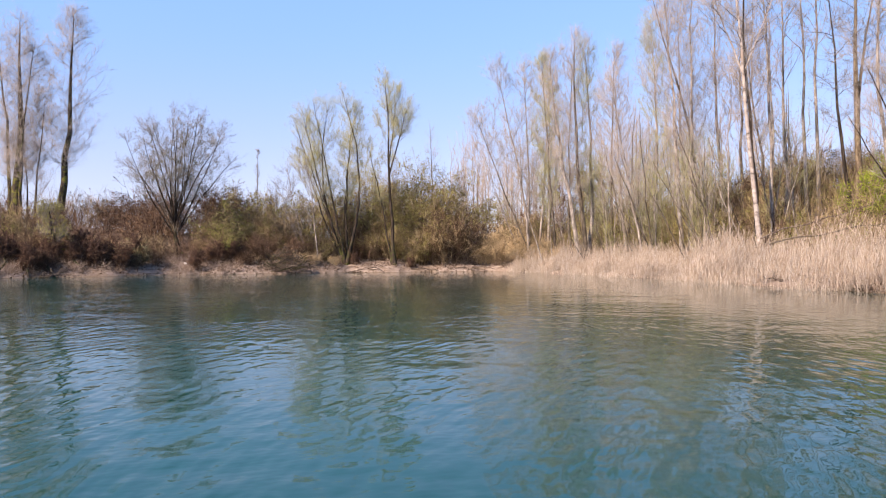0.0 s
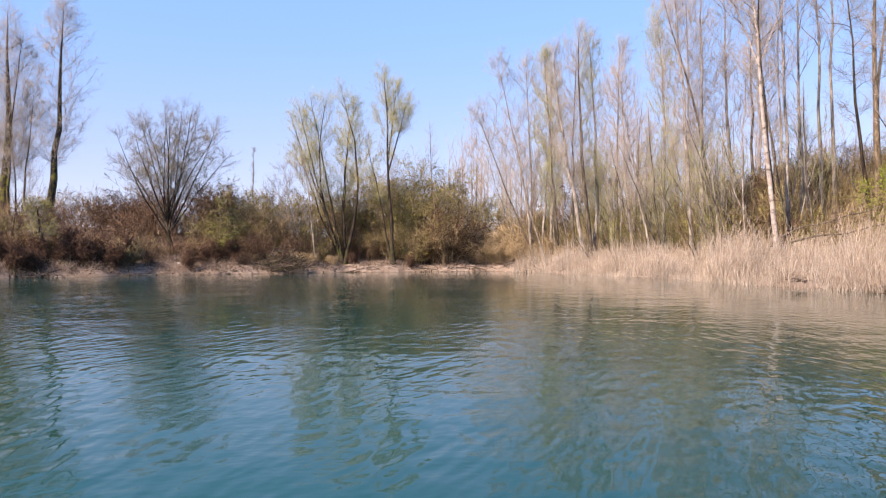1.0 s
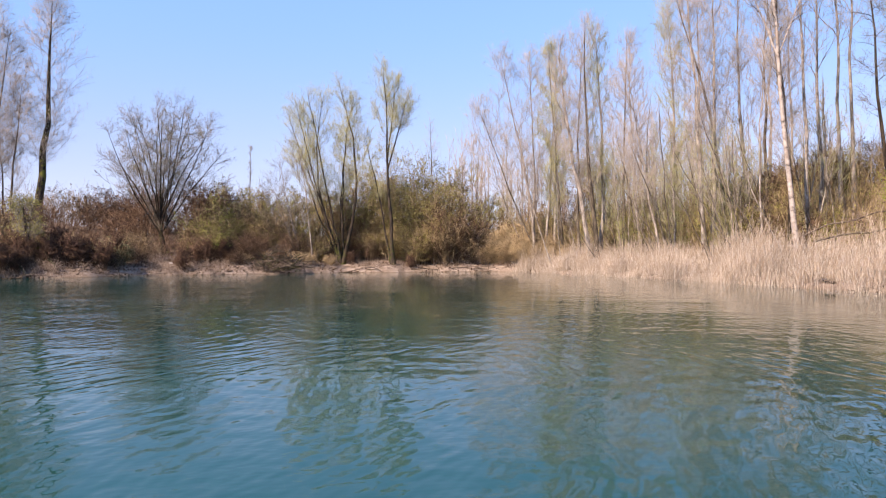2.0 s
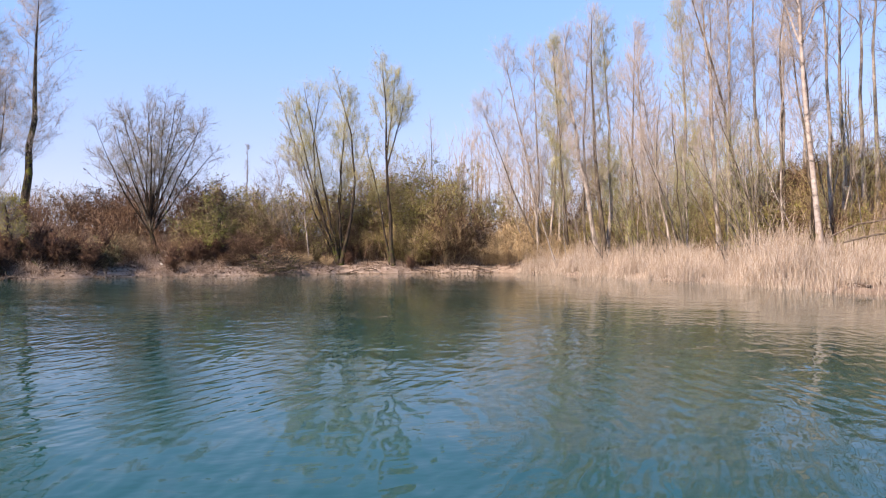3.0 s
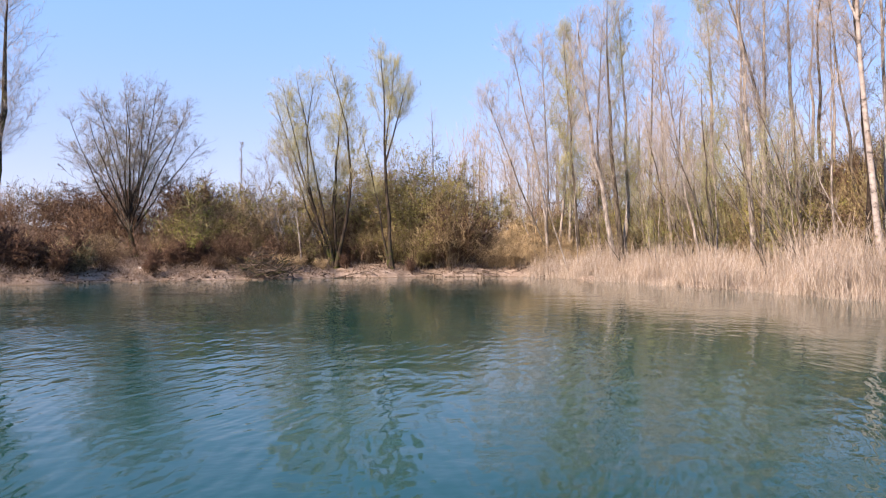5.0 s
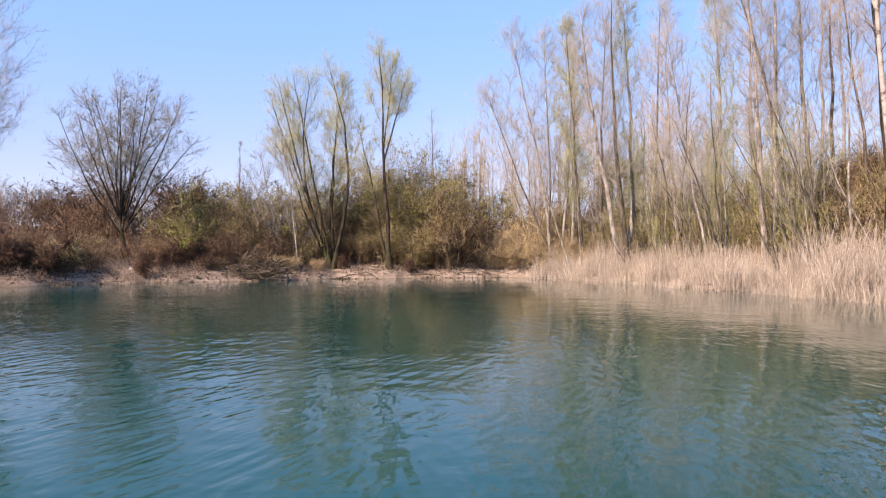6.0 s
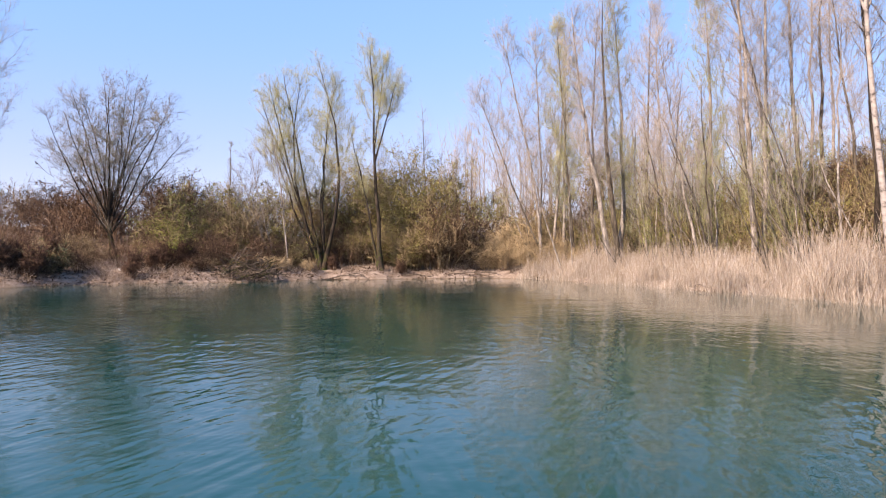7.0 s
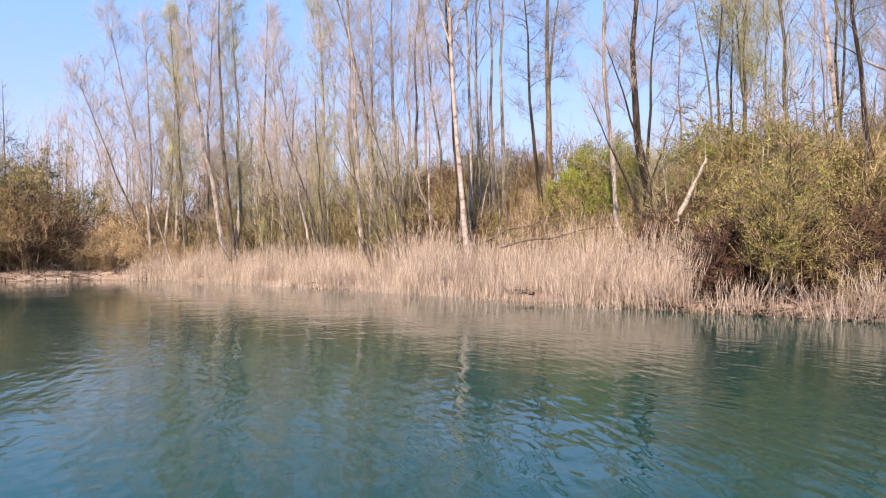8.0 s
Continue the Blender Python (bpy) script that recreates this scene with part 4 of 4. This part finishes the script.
# unseen hedge bushes added along the near left shore to shade the bank
for x, y, z in [(-24.6, 35.2, 1.0), (-26.8, 32.8, 1.1), (-28.6, 30.6, 1.0), (-26.4, 36.2, 1.1), (-29.6, 33.6, 1.2), (-31.5, 28.2, 1.1)]:
    again(brown[rng.integers(0, 3)], x, y, z, rng.uniform(0, 360))
# brambles whose dark colour paints in the shade beneath the bank's bushes
dark_bush = shrub("shade_dark_bramble", "bramble tangle coloured dark for the shaded hollows at the bank's foot", on_ground(11.7, 27.0), 1.15, 0.7, TWIG_SHADE, LEAF_DEAD, 400, 210, 26, 0.06, "brambles")
for x, y, s in [(-19.6, 42.3, 1.3), (-20.3, 42.7, 1.5), (-19.3, 43.3, 1.2), (-21.0, 42.8, 1.6), (-18.7, 44.0, 0.9), (-21.9, 41.6, 1.4), (-22.6, 40.4, 1.2), (-5.4, 54.3, 0.7), (-8.9, 53.6, 0.7), (-14.6, 48.4, 0.7), (-24.6, 38.8, 1.1), (-20.7, 40.7, 0.7), (-21.5, 39.7, 0.9), (-22.4, 38.7, 1.0), (-23.2, 37.4, 1.0), (13.4, 25.9, 0.7), (14.2, 28.6, 1.0), (14.6, 24.4, 0.7), (13.6, 30.2, 0.8)]:
    again(dark_bush, x, y, s, rng.uniform(0, 360))

# more brambles coloured as shade, close along the left waterline
for i in range(22):
    f = (i + edge_rng.uniform(0, 1)) / 22 * 4.2
    k = int(f)
    along = SHORE[3 + k] - SHORE[2 + k]
    p = SHORE[2 + k] + along * (f - k) + np.array((-along[1], along[0])) / np.linalg.norm(along) * edge_rng.uniform(0.7, 2.2)
    if not crowds_a_foot(*p):
        again(dark_bush, *p, edge_rng.uniform(0.8, 1.4), edge_rng.uniform(0, 360))

# brown tangle, brambles coloured as shade under bushes, pale poles in the overgrown bank
for x, y, z in [(12.3, 27.9, 1.3), (12.2, 26.9, 1.2), (12.8, 27.3, 1.6), (13.0, 26.2, 1.4), (12.7, 25.5, 1.2), (13.5, 25.2, 1.5), (13.9, 24.2, 1.3), (13.1, 30.6, 1.4), (14.0, 30.4, 1.7)]:
    again(dark_bush, x, y, z, edge_rng.uniform(0, 360))
for x, y, z in [(14.2, 27.2, 0.42), (13.7, 29.6, 0.36), (15.2, 25.0, 0.42), (14.6, 26.2, 0.36), (15.9, 23.8, 0.45), (13.3, 28.3, 0.34)]:
    again(brown[edge_rng.integers(0, 3)], x, y, z, edge_rng.uniform(0, 360))
for x, y, z in [(14.9, 28.8, 0.8), (15.6, 27.2, 0.95), (16.4, 28.6, 1.0), (17.1, 26.2, 1.05), (16.2, 24.6, 0.9), (17.9, 29.4, 1.1), (15.2, 25.9, 0.75), (18.6, 27.0, 1.1), (16.9, 30.6, 0.9)]:
    copy_thing((sap_a, sap_b)[edge_rng.integers(0, 2)], pose(*on_ground(x, y), edge_rng.uniform(-8, 8), edge_rng.uniform(-12, 12), edge_rng.uniform(0, 360)) @ Matrix.Scale(z, 4))

# ---- reeds, grass and far woods ----


def along_shore(rng, n, first, last):
    """Random places along the shore between two of its corners, with the outward direction."""
    a, b = SHORE[first:last], SHORE[first + 1:last + 1]
    L = np.linalg.norm(b - a, axis=1)
    k = rng.choice(len(a), n, p=L / L.sum())
    p = a[k] + (b[k] - a[k]) * rng.uniform(0, 1, (n, 1))
    t = (b[k] - a[k]) / L[k][:, None]
    return p, np.stack([-t[:, 1], t[:, 0]], 1)


def stand(rng, xy, height, radius, lean, k=4, foot=0.1, splay=0.0):
    """Upright, slightly bent stalks at the places xy."""
    n = len(xy)
    z = np.maximum(ground_height(xy[:, 0], xy[:, 1]), -0.4) - foot
    base = np.stack([xy[:, 0], xy[:, 1], z], 1)
    off = rng.normal(size=(n, 2)) * (lean * height)[:, None] + splay
    s = np.linspace(0, 1, k)
    P = base[:, None] + np.concatenate([off[:, None] * (s ** 1.7)[:, None], (height[:, None] * (s - 0.12 * lean[:, None] * s ** 2))[..., None]], -1)
    P[..., :2] += rng.normal(size=(n, k, 2)) * 0.012 * s[:, None]
    return P, radius * (1 - 0.6 * s)[None] * rng.uniform(0.7, 1.3, (n, 1))


def reed_bed(name, label, seed, n, first, last, depth, tall, bent=0.10, blades=2):
    rng = np.random.default_rng(seed)
    p, out = along_shore(rng, n, first, last)
    xy = p + out * (rng.uniform(-0.35, 1, (n, 1)) * depth) + rng.normal(size=(n, 2)) * 0.12
    # two stalks in three stand in tufts that splay outwards
    m = n // 110
    pc, oc = along_shore(rng, m, first, last)
    centre = pc + oc * (rng.uniform(-0.15, 1, (m, 1)) * depth)
    pick, tufted = rng.integers(0, m, n), rng.uniform(0, 1, n) < 0.65
    arm = rng.normal(size=(n, 2)) * 0.3
    xy = np.where(tufted[:, None], centre[pick] + arm, xy)
    dome = np.where(tufted, rng.uniform(0.75, 1.3, m)[pick] * np.clip(1.1 - 0.9 * (arm ** 2).sum(1), 0.5, 1.1), 0.9)
    d = shore_distance(xy[:, 0], xy[:, 1])
    clump = 0.85 + 0.34 * np.sin(xy[:, 0] * 1.3 + 0.6 * xy[:, 1]) * np.sin(xy[:, 1] * 0.9 - 0.5 * xy[:, 0]) + 0.08 * np.sin(xy[:, 1] * 4.1 + xy[:, 0] * 2)
    h = tall(xy) * clump * rng.uniform(0.55, 1.04, n) * dome * np.where(rng.uniform(0, 1, n) < 0.1, 1.25, 1.0) * smooth(-0.5, 0.7, d + 0.35 * depth * 0.4)
    stand_gap = np.sin(xy[:, 0] * 2.1 + 1.1 * xy[:, 1]) * np.sin(xy[:, 1] * 1.7 + 1.0)
    h = np.maximum(h * np.where(stand_gap > 0.55, 0.72, 1.0), 0.25)
    lean = np.where(rng.uniform(0, 1, n) < bent, rng.uniform(0.3, 0.8, n), rng.uniform(0.02, 0.11, n))
    P, R = stand(rng, xy, h, 0.005, lean, 3, splay=np.where(tufted[:, None], arm * 0.6 * h[:, None], 0))
    bed = new(name, mesh_of(name, *tubes(P, R, 3)))
    bed.data.materials.append(REED)
    tagged(bed, label, "reeds", kind="stuff")
    BP, BR = sprout(rng, P, R, blades, 0.1, 0.4, 0.24, 0.3, 2, None, 1.0, 0.0055, 0.06)
    tagged(part("leafage", mesh_of("leafage", *tubes(BP, np.maximum(BR, 0.003), 3)), REED, bed), kind="stuff")
    tipped = P[(rng.uniform(0, 1, n) < 0.28) & (lean < 0.2)]
    if len(tipped):
        T = np.stack([tipped[:, -1] - (0, 0, 0.05), tipped[:, -1] + (0.03, 0.0, 0.08), tipped[:, -1] + (0.08, 0.02, 0.17)], 1)
        tagged(part("plume", mesh_of("plume", *tubes(T, np.tile((0.005, 0.009, 0.003), (len(T), 1)), 4)), PLUME, bed), kind="stuff")
    return bed


def reed_height(xy):
    return np.interp(xy[:, 1], (26, 28, 31, 37, 42, 44, 46, 50, 55), (1.2, 1.5, 1.55, 1.6, 1.5, 1.0, 1.45, 1.45, 0.8))


reed_bed("reed_bed", "pale straw-coloured dry reed bed along the water's edge", 300, 19000, 13, 23, 3.6, reed_height, 0.06)
reed_bed("reed_fringe", "sparse broken dry reeds among brambles at the shore", 301, 2400, 23, 27, 2.6, lambda xy: np.full(len(xy), 0.9), 0.35)


def grass(name, label, seed, n, first, last, near, far, tall, mat, lean=(0.1, 0.6)):
    rng = np.random.default_rng(seed)
    p, out = along_shore(rng, n, first, last)
    xy = p + out * (near + (far - near) * rng.uniform(0, 1, n) ** 1.3)[:, None] + rng.normal(size=(n, 2)) * 0.15
    patch = np.sin(xy[:, 0] * 1.7 + 0.5 * xy[:, 1]) * np.sin(xy[:, 1] * 1.3 - 0.4 * xy[:, 0]) + 0.6 * np.sin(3.3 * xy[:, 0]) * np.sin(2.9 * xy[:, 1])
    keep = rng.uniform(-0.9, 0.6, n) < patch
    xy = xy[keep]
    n = len(xy)
    h = tall(xy) * rng.uniform(0.4, 1.1, n)
    P, R = stand(rng, xy, h, 0.006, rng.uniform(*lean, n), 3, 0.03)
    ob = new(name, mesh_of(name, *tubes(P, R, 3)))
    ob.data.materials.append(mat)
    return tagged(ob, label, "grass", kind="stuff")


grass("dry_grass", "withered pinkish-brown grass on the muddy bank", 310, 22000, 1, 7, 0.05, 3.0, lambda xy: np.full(len(xy), 0.6), GRASS_DRY, (0.25, 1.0))
grass("shore_grass", "short dead grass stubble along the bare shore", 311, 5000, 7, 14, 0.5, 3.5, lambda xy: np.full(len(xy), 0.35), GRASS_DRY)
grass("edge_grass", "pale tufts of dead grass hanging over the waterline", 315, 4500, 22, 27, -0.15, 1.6, lambda xy: np.full(len(xy), 0.55), GRASS_DRY, (0.2, 0.8))
grass("tussock_grass", "tan tussocks of dry grass between thicket and reeds", 312, 8000, 11, 15, 1.2, 7.0, lambda xy: np.full(len(xy), 1.0), GRASS_DRY)
grass("bank_grass", "dead brown undergrowth on the bank behind the reeds", 313, 9000, 13, 27, 3.2, 12, lambda xy: np.full(len(xy), 0.9), TWIG_BRONZE, (0.1, 0.9))


def leaf_litter(name, label, seed, n, first, last, near, far):
    rng = np.random.default_rng(seed)
    p, out = along_shore(rng, n, first, last)
    xy = p + out * (near + (far - near) * rng.uniform(0, 1, (n, 1)) ** 1.2) + rng.normal(size=(n, 2)) * 0.2
    z = ground_height(xy[:, 0], xy[:, 1])
    C = np.stack([xy[:, 0], xy[:, 1], np.maximum(z, 0.0) + 0.015], 1)
    ob = new(name, mesh_of(name, *leaves(rng, C, 0.11)))
    ob.data.materials.append(LEAF_DEAD)
    m = n // 3
    d = rng.normal(size=(m, 3)) * (1, 1, 0.12)
    L = rng.uniform(0.15, 0.7, (m, 1))
    P = C[:m, None] + (unit(d) * L)[:, None] * np.linspace(0, 1, 3)[None, :, None] + (0, 0, 0.02)
    tagged(part("twig_litter", mesh_of("twig_litter", *tubes(P, np.tile((0.014, 0.011, 0.004), (m, 1)), 3)), WOOD_DEAD, ob), kind="stuff")
    return tagged(ob, label, "leaf litter", kind="stuff")


leaf_litter("leaf_litter", "dead leaves and sticks washed up on the shore", 340, 5000, 2, 14, 0.0, 2.6)
leaf_litter("reed_litter", "broken stalks and leaves at the foot of the bank", 341, 2500, 22, 27, 0.0, 1.6)


def osiers(name, label, seed, n, first, last, near, far, tall, mat, leaf, leaf_n, lean=(0.1, 0.7)):
    """A tangle of upright shoots, forked once or twice, with a few small leaves."""
    rng = np.random.default_rng(seed)
    p, out = along_shore(rng, n, first, last)
    xy = p + out * rng.uniform(near, far, (n, 1)) + rng.normal(size=(n, 2)) * 0.4
    patch = 0.75 + 0.35 * np.sin(xy[:, 0] * 0.9 + 0.4 * xy[:, 1]) * np.sin(xy[:, 1] * 0.8 - 0.3 * xy[:, 0])
    h = rng.uniform(*tall, n) * patch * np.where(xy[:, 0] > 8, np.interp(xy[:, 1], (28.5, 31, 38, 41), (1, 0.5, 0.5, 1)), 1)
    P, R = stand(rng, xy, h, 0.011, rng.uniform(*lean, n), 4, 0.05)
    ob = new(name, mesh_of(name, *tubes(P, R, 3)))
    ob.data.materials.append(mat)
    SP, SR = sprout(rng, P, R, 4, 0.2, 0.9, 0.5, 0.3, 2, None, 0.9, 0.008)
    tagged(part("side_growth", mesh_of("side_growth", *tubes(SP, SR, 3)), mat, ob), kind="stuff")
    pick = rng.integers(0, len(SP), leaf_n)
    w = rng.uniform(0.1, 1, (leaf_n, 1))
    C = SP[pick, 0] * (1 - w) + SP[pick, 1] * w
    tagged(part("foliage", mesh_of("foliage", *leaves(rng, C, 0.055, 0.2)), leaf, ob), kind="stuff")
    return tagged(ob, label, "undergrowth", kind="stuff")


osiers("bank_undergrowth", "olive-brown twiggy undergrowth covering the bank behind reeds", 330, 3600, 12, 21, 3.2, 11.0, (1.2, 3.0), TWIG_BRONZE, LEAF_OLIVE, 32000)
osiers("green_undergrowth", "yellow-green leafy undergrowth on the bank beyond the reeds", 332, 1300, 20, 26, 3.0, 11.0, (1.0, 2.6), TWIG_BRONZE, LEAF_FRESH, 18000)
osiers("crest_undergrowth", "brown twiggy undergrowth along the top of the bank", 333, 3000, 2, 12, 7.5, 14.0, (1.2, 2.8), TWIG_BROWN, LEAF_DEAD, 6000)
osiers("thicket_undergrowth", "tangled red-brown stems filling the thicket along the shore", 331, 4200, 2, 12, 2.6, 9.0, (0.5, 1.7), TWIG_BROWN, LEAF_DEAD, 10000, (0.3, 1.2))


def far_wood():
    rng = np.random.default_rng(320)
    n = 190
    x = np.where(rng.uniform(0, 1, n) < 0.6, rng.uniform(-8.5, 24, n), rng.uniform(20, 90, n))
    y = rng.uniform(88, 125, n)
    base = np.stack([x, y, ground_height(x, y)], 1)
    h = rng.uniform(9.5, 13.0, n)
    s = np.linspace(0, 1, 5)
    P = base[:, None] + np.stack([s * 0, s * 0, s], -1)[None] * h[:, None, None] + rng.normal(size=(n, 5, 3)) * 0.15 * s[None, :, None]
    R = 0.10 * (1 - 0.8 * s)[None] * rng.uniform(0.6, 1.3, (n, 1))
    wood = new("far_wood", mesh_of("far_wood", *tubes(P, R, 5)))
    wood.data.materials.append(BARK_PALE)
    BP, BR = sprout(rng, P, R, 22, 0.08, 2.1, 0.6, 0.7, 3, None, 0.5, 0.024)
    TP, TR = sprout(rng, BP, BR, 5, 0.1, 1.0, 0.6, 0.4, 2, None, 0.7, 0.016)
    tagged(part("crown", mesh_of("crown", *joined([tubes(BP, BR, 3), tubes(TP, TR, 3)])), TWIG_MAUVE, wood), kind="stuff")
    return tagged(wood, "distant bare wood of slim pale trunks with mauve twigs", "wood", kind="stuff")


far_wood()


# ---- driftwood and litter ----
def lying(rng, name, label, points, radius, mat, category="branch", group="", shoots=5):
    """A fallen branch along the given points, with a few broken side shoots."""
    root = tagged(new(name), label, category, group)
    pts = np.array(points, float)
    root.location = pts[0]
    t = np.linspace(0, len(pts) - 1, 12)
    P = np.stack([np.interp(t, np.arange(len(pts)), pts[:, i] - pts[0, i]) for i in range(3)], 1)
    P += rng.normal(size=P.shape) * radius * 0.18
    R = radius * (1 - 0.65 * np.linspace(0, 1, 12))
    part("bough", mesh_of("bough", *tubes(P[None], R[None], 8)), mat, root)
    if shoots:
        SP, SR = sprout(rng, P[None], R[None], shoots, 0.2, 0.9, 0.7, 0.3, 5, None, 0.5, 0.008)
        for j in range(len(SP)):
            part("side_shoot", mesh_of("side_shoot", *tubes(SP[j:j + 1], SR[j:j + 1], 5)), mat, root)
    return root


rng = np.random.default_rng(6)
lying(rng, "broken_trunk", "pale barkless broken trunk leaning out of the bushes", [(12.5, 29.0, 1.87), (12.97, 29, 2.62), (13.45, 29, 3.38)], 0.07, WOOD_SILVER, "dead trunk", shoots=2)
lying(rng, "fallen_branch", "long grey fallen bough caught above the reeds", [(10.2, 34, 1.5), (10.9, 34.1, 1.84), (11.6, 34, 1.93), (12.2, 33.9, 2.2), (12.7, 34.2, 2.24), (13.4, 34.1, 2.52), (14.1, 34, 2.67)], 0.027, WOOD_DEAD, group="fallen boughs")
lying(rng, "fallen_branch", "dark fallen bough lying across the reed tops", [(10.2, 33.2, 1.3), (11.0, 33.0, 1.52), (11.8, 33, 1.56), (12.7, 32.6, 1.86), (13.3, 32.3, 1.83), (13.9, 32, 2.05)], 0.026, BARK_GREY, group="fallen boughs")
lying(rng, "fallen_branch", "bleached dead bough slanting from a tree", [(19.6, 26.6, 4.6), (17.6, 27, 5.2), (16.2, 27.2, 5.5)], 0.06, WOOD_SILVER, group="fallen boughs")
for x, y, a, L in [(-8.9, 52.5, 10, 1.6), (-7.9, 52.9, -20, 1.2), (-5.2, 53.9, 15, 1.8), (-2.6, 55.2, 5, 2.2), (-1.5, 55.6, -12, 1.6), (0.6, 55.9, 30, 1.4), (-12.9, 48.4, 30, 1.3), (-15.6, 46.3, 40, 1.2), (-19.9, 40.2, 60, 2.2), (-20.4, 39.4, 20, 1.8), (9.9, 31.0, 100, 1.2), (10.8, 27.0, 80, 1.6), (7.3, 40.8, 110, 1.3)]:
    c, s_ = math.cos(radians(a)) * L, math.sin(radians(a)) * L
    z0, z1 = float(ground_height(x, y)), float(ground_height(x + c, y + s_))
    lying(rng, "driftwood", "small weathered driftwood stick on the muddy shore", [(x, y, max(z0, 0) + 0.04), (x + c * 0.5, y + s_ * 0.5, max(z0, z1, 0) + 0.10), (x + c, y + s_, max(z1, 0) + 0.05)], 0.035, WOOD_DEAD, group="driftwood on the shore", shoots=3)

for pts in [[(-19.7, 39.6), (-20.6, 40.2), (-21.8, 40.3)], [(-20.3, 38.6), (-21.2, 39.6), (-21.6, 40.8)], [(-21.2, 37.4), (-21.4, 38.6), (-22.5, 39.4)], [(-19.2, 41.0), (-20.0, 41.4), (-21.0, 41.2)]]:
    lying(rng, "fallen_branch", "dark wet fallen branch lying in the shallows", [(x, y, max(float(ground_height(x, y)), 0) + h) for (x, y), h in zip(pts, (0.03, 0.3, 0.55))], 0.06, BARK_DARK, group="fallen boughs", shoots=9)

heap = tagged(new("brush_pile"), "tangled heap of dead grey branches at the water's edge", "brush pile")
heap.location = on_ground(-11.8, 48.9)
for i in range(150):
    a, q = rng.uniform(0, 2 * math.pi), rng.uniform(0, 1) ** 0.5
    mid = np.array((1.7 * q * math.cos(a), 0.9 * q * math.sin(a), 0.15 + 1.5 * (1 - q) * rng.uniform(0.3, 1)))
    d = unit(np.array((rng.normal(), rng.normal() * 0.7, rng.normal() * 0.35)))
    L = rng.uniform(0.4, 1.0)
    P = mid + d * np.linspace(-L, L, 6)[:, None] + rng.normal(size=(6, 3)) * 0.04
    P[:, 2] = np.maximum(P[:, 2], 0.02)
    part("branch", mesh_of("branch", *tubes(P[None], (rng.uniform(0.012, 0.032) * np.linspace(1, 0.4, 6))[None], 5)), BARK_DARK if i % 2 else WOOD_DEAD, heap)

bm = bmesh.new()
bmesh.ops.create_icosphere(bm, subdivisions=2, radius=0.11)
for v in bm.verts:
    v.co *= 0.8 + 0.35 * noise.noise(v.co * 14)
    v.co.z *= 0.7
me = bpy.data.meshes.new("litter")
bm.to_mesh(me)
bm.free()
m, nt, b = material("white_plastic", 0.5, 0.4)
nt.links.new(ramp(nt, noise_tex(nt, place(nt), 20), [(0.3, (0.6, 0.58, 0.55)), (0.7, (0.82, 0.81, 0.79))]), b.inputs["Base Color"])
me.materials.append(m)
litter = tagged(new("litter"), "crumpled scrap of white plastic lying in dry grass", "litter")
litter.location = on_ground(-16.9, 46.7, -0.08)
part("scrap", me, m, litter)
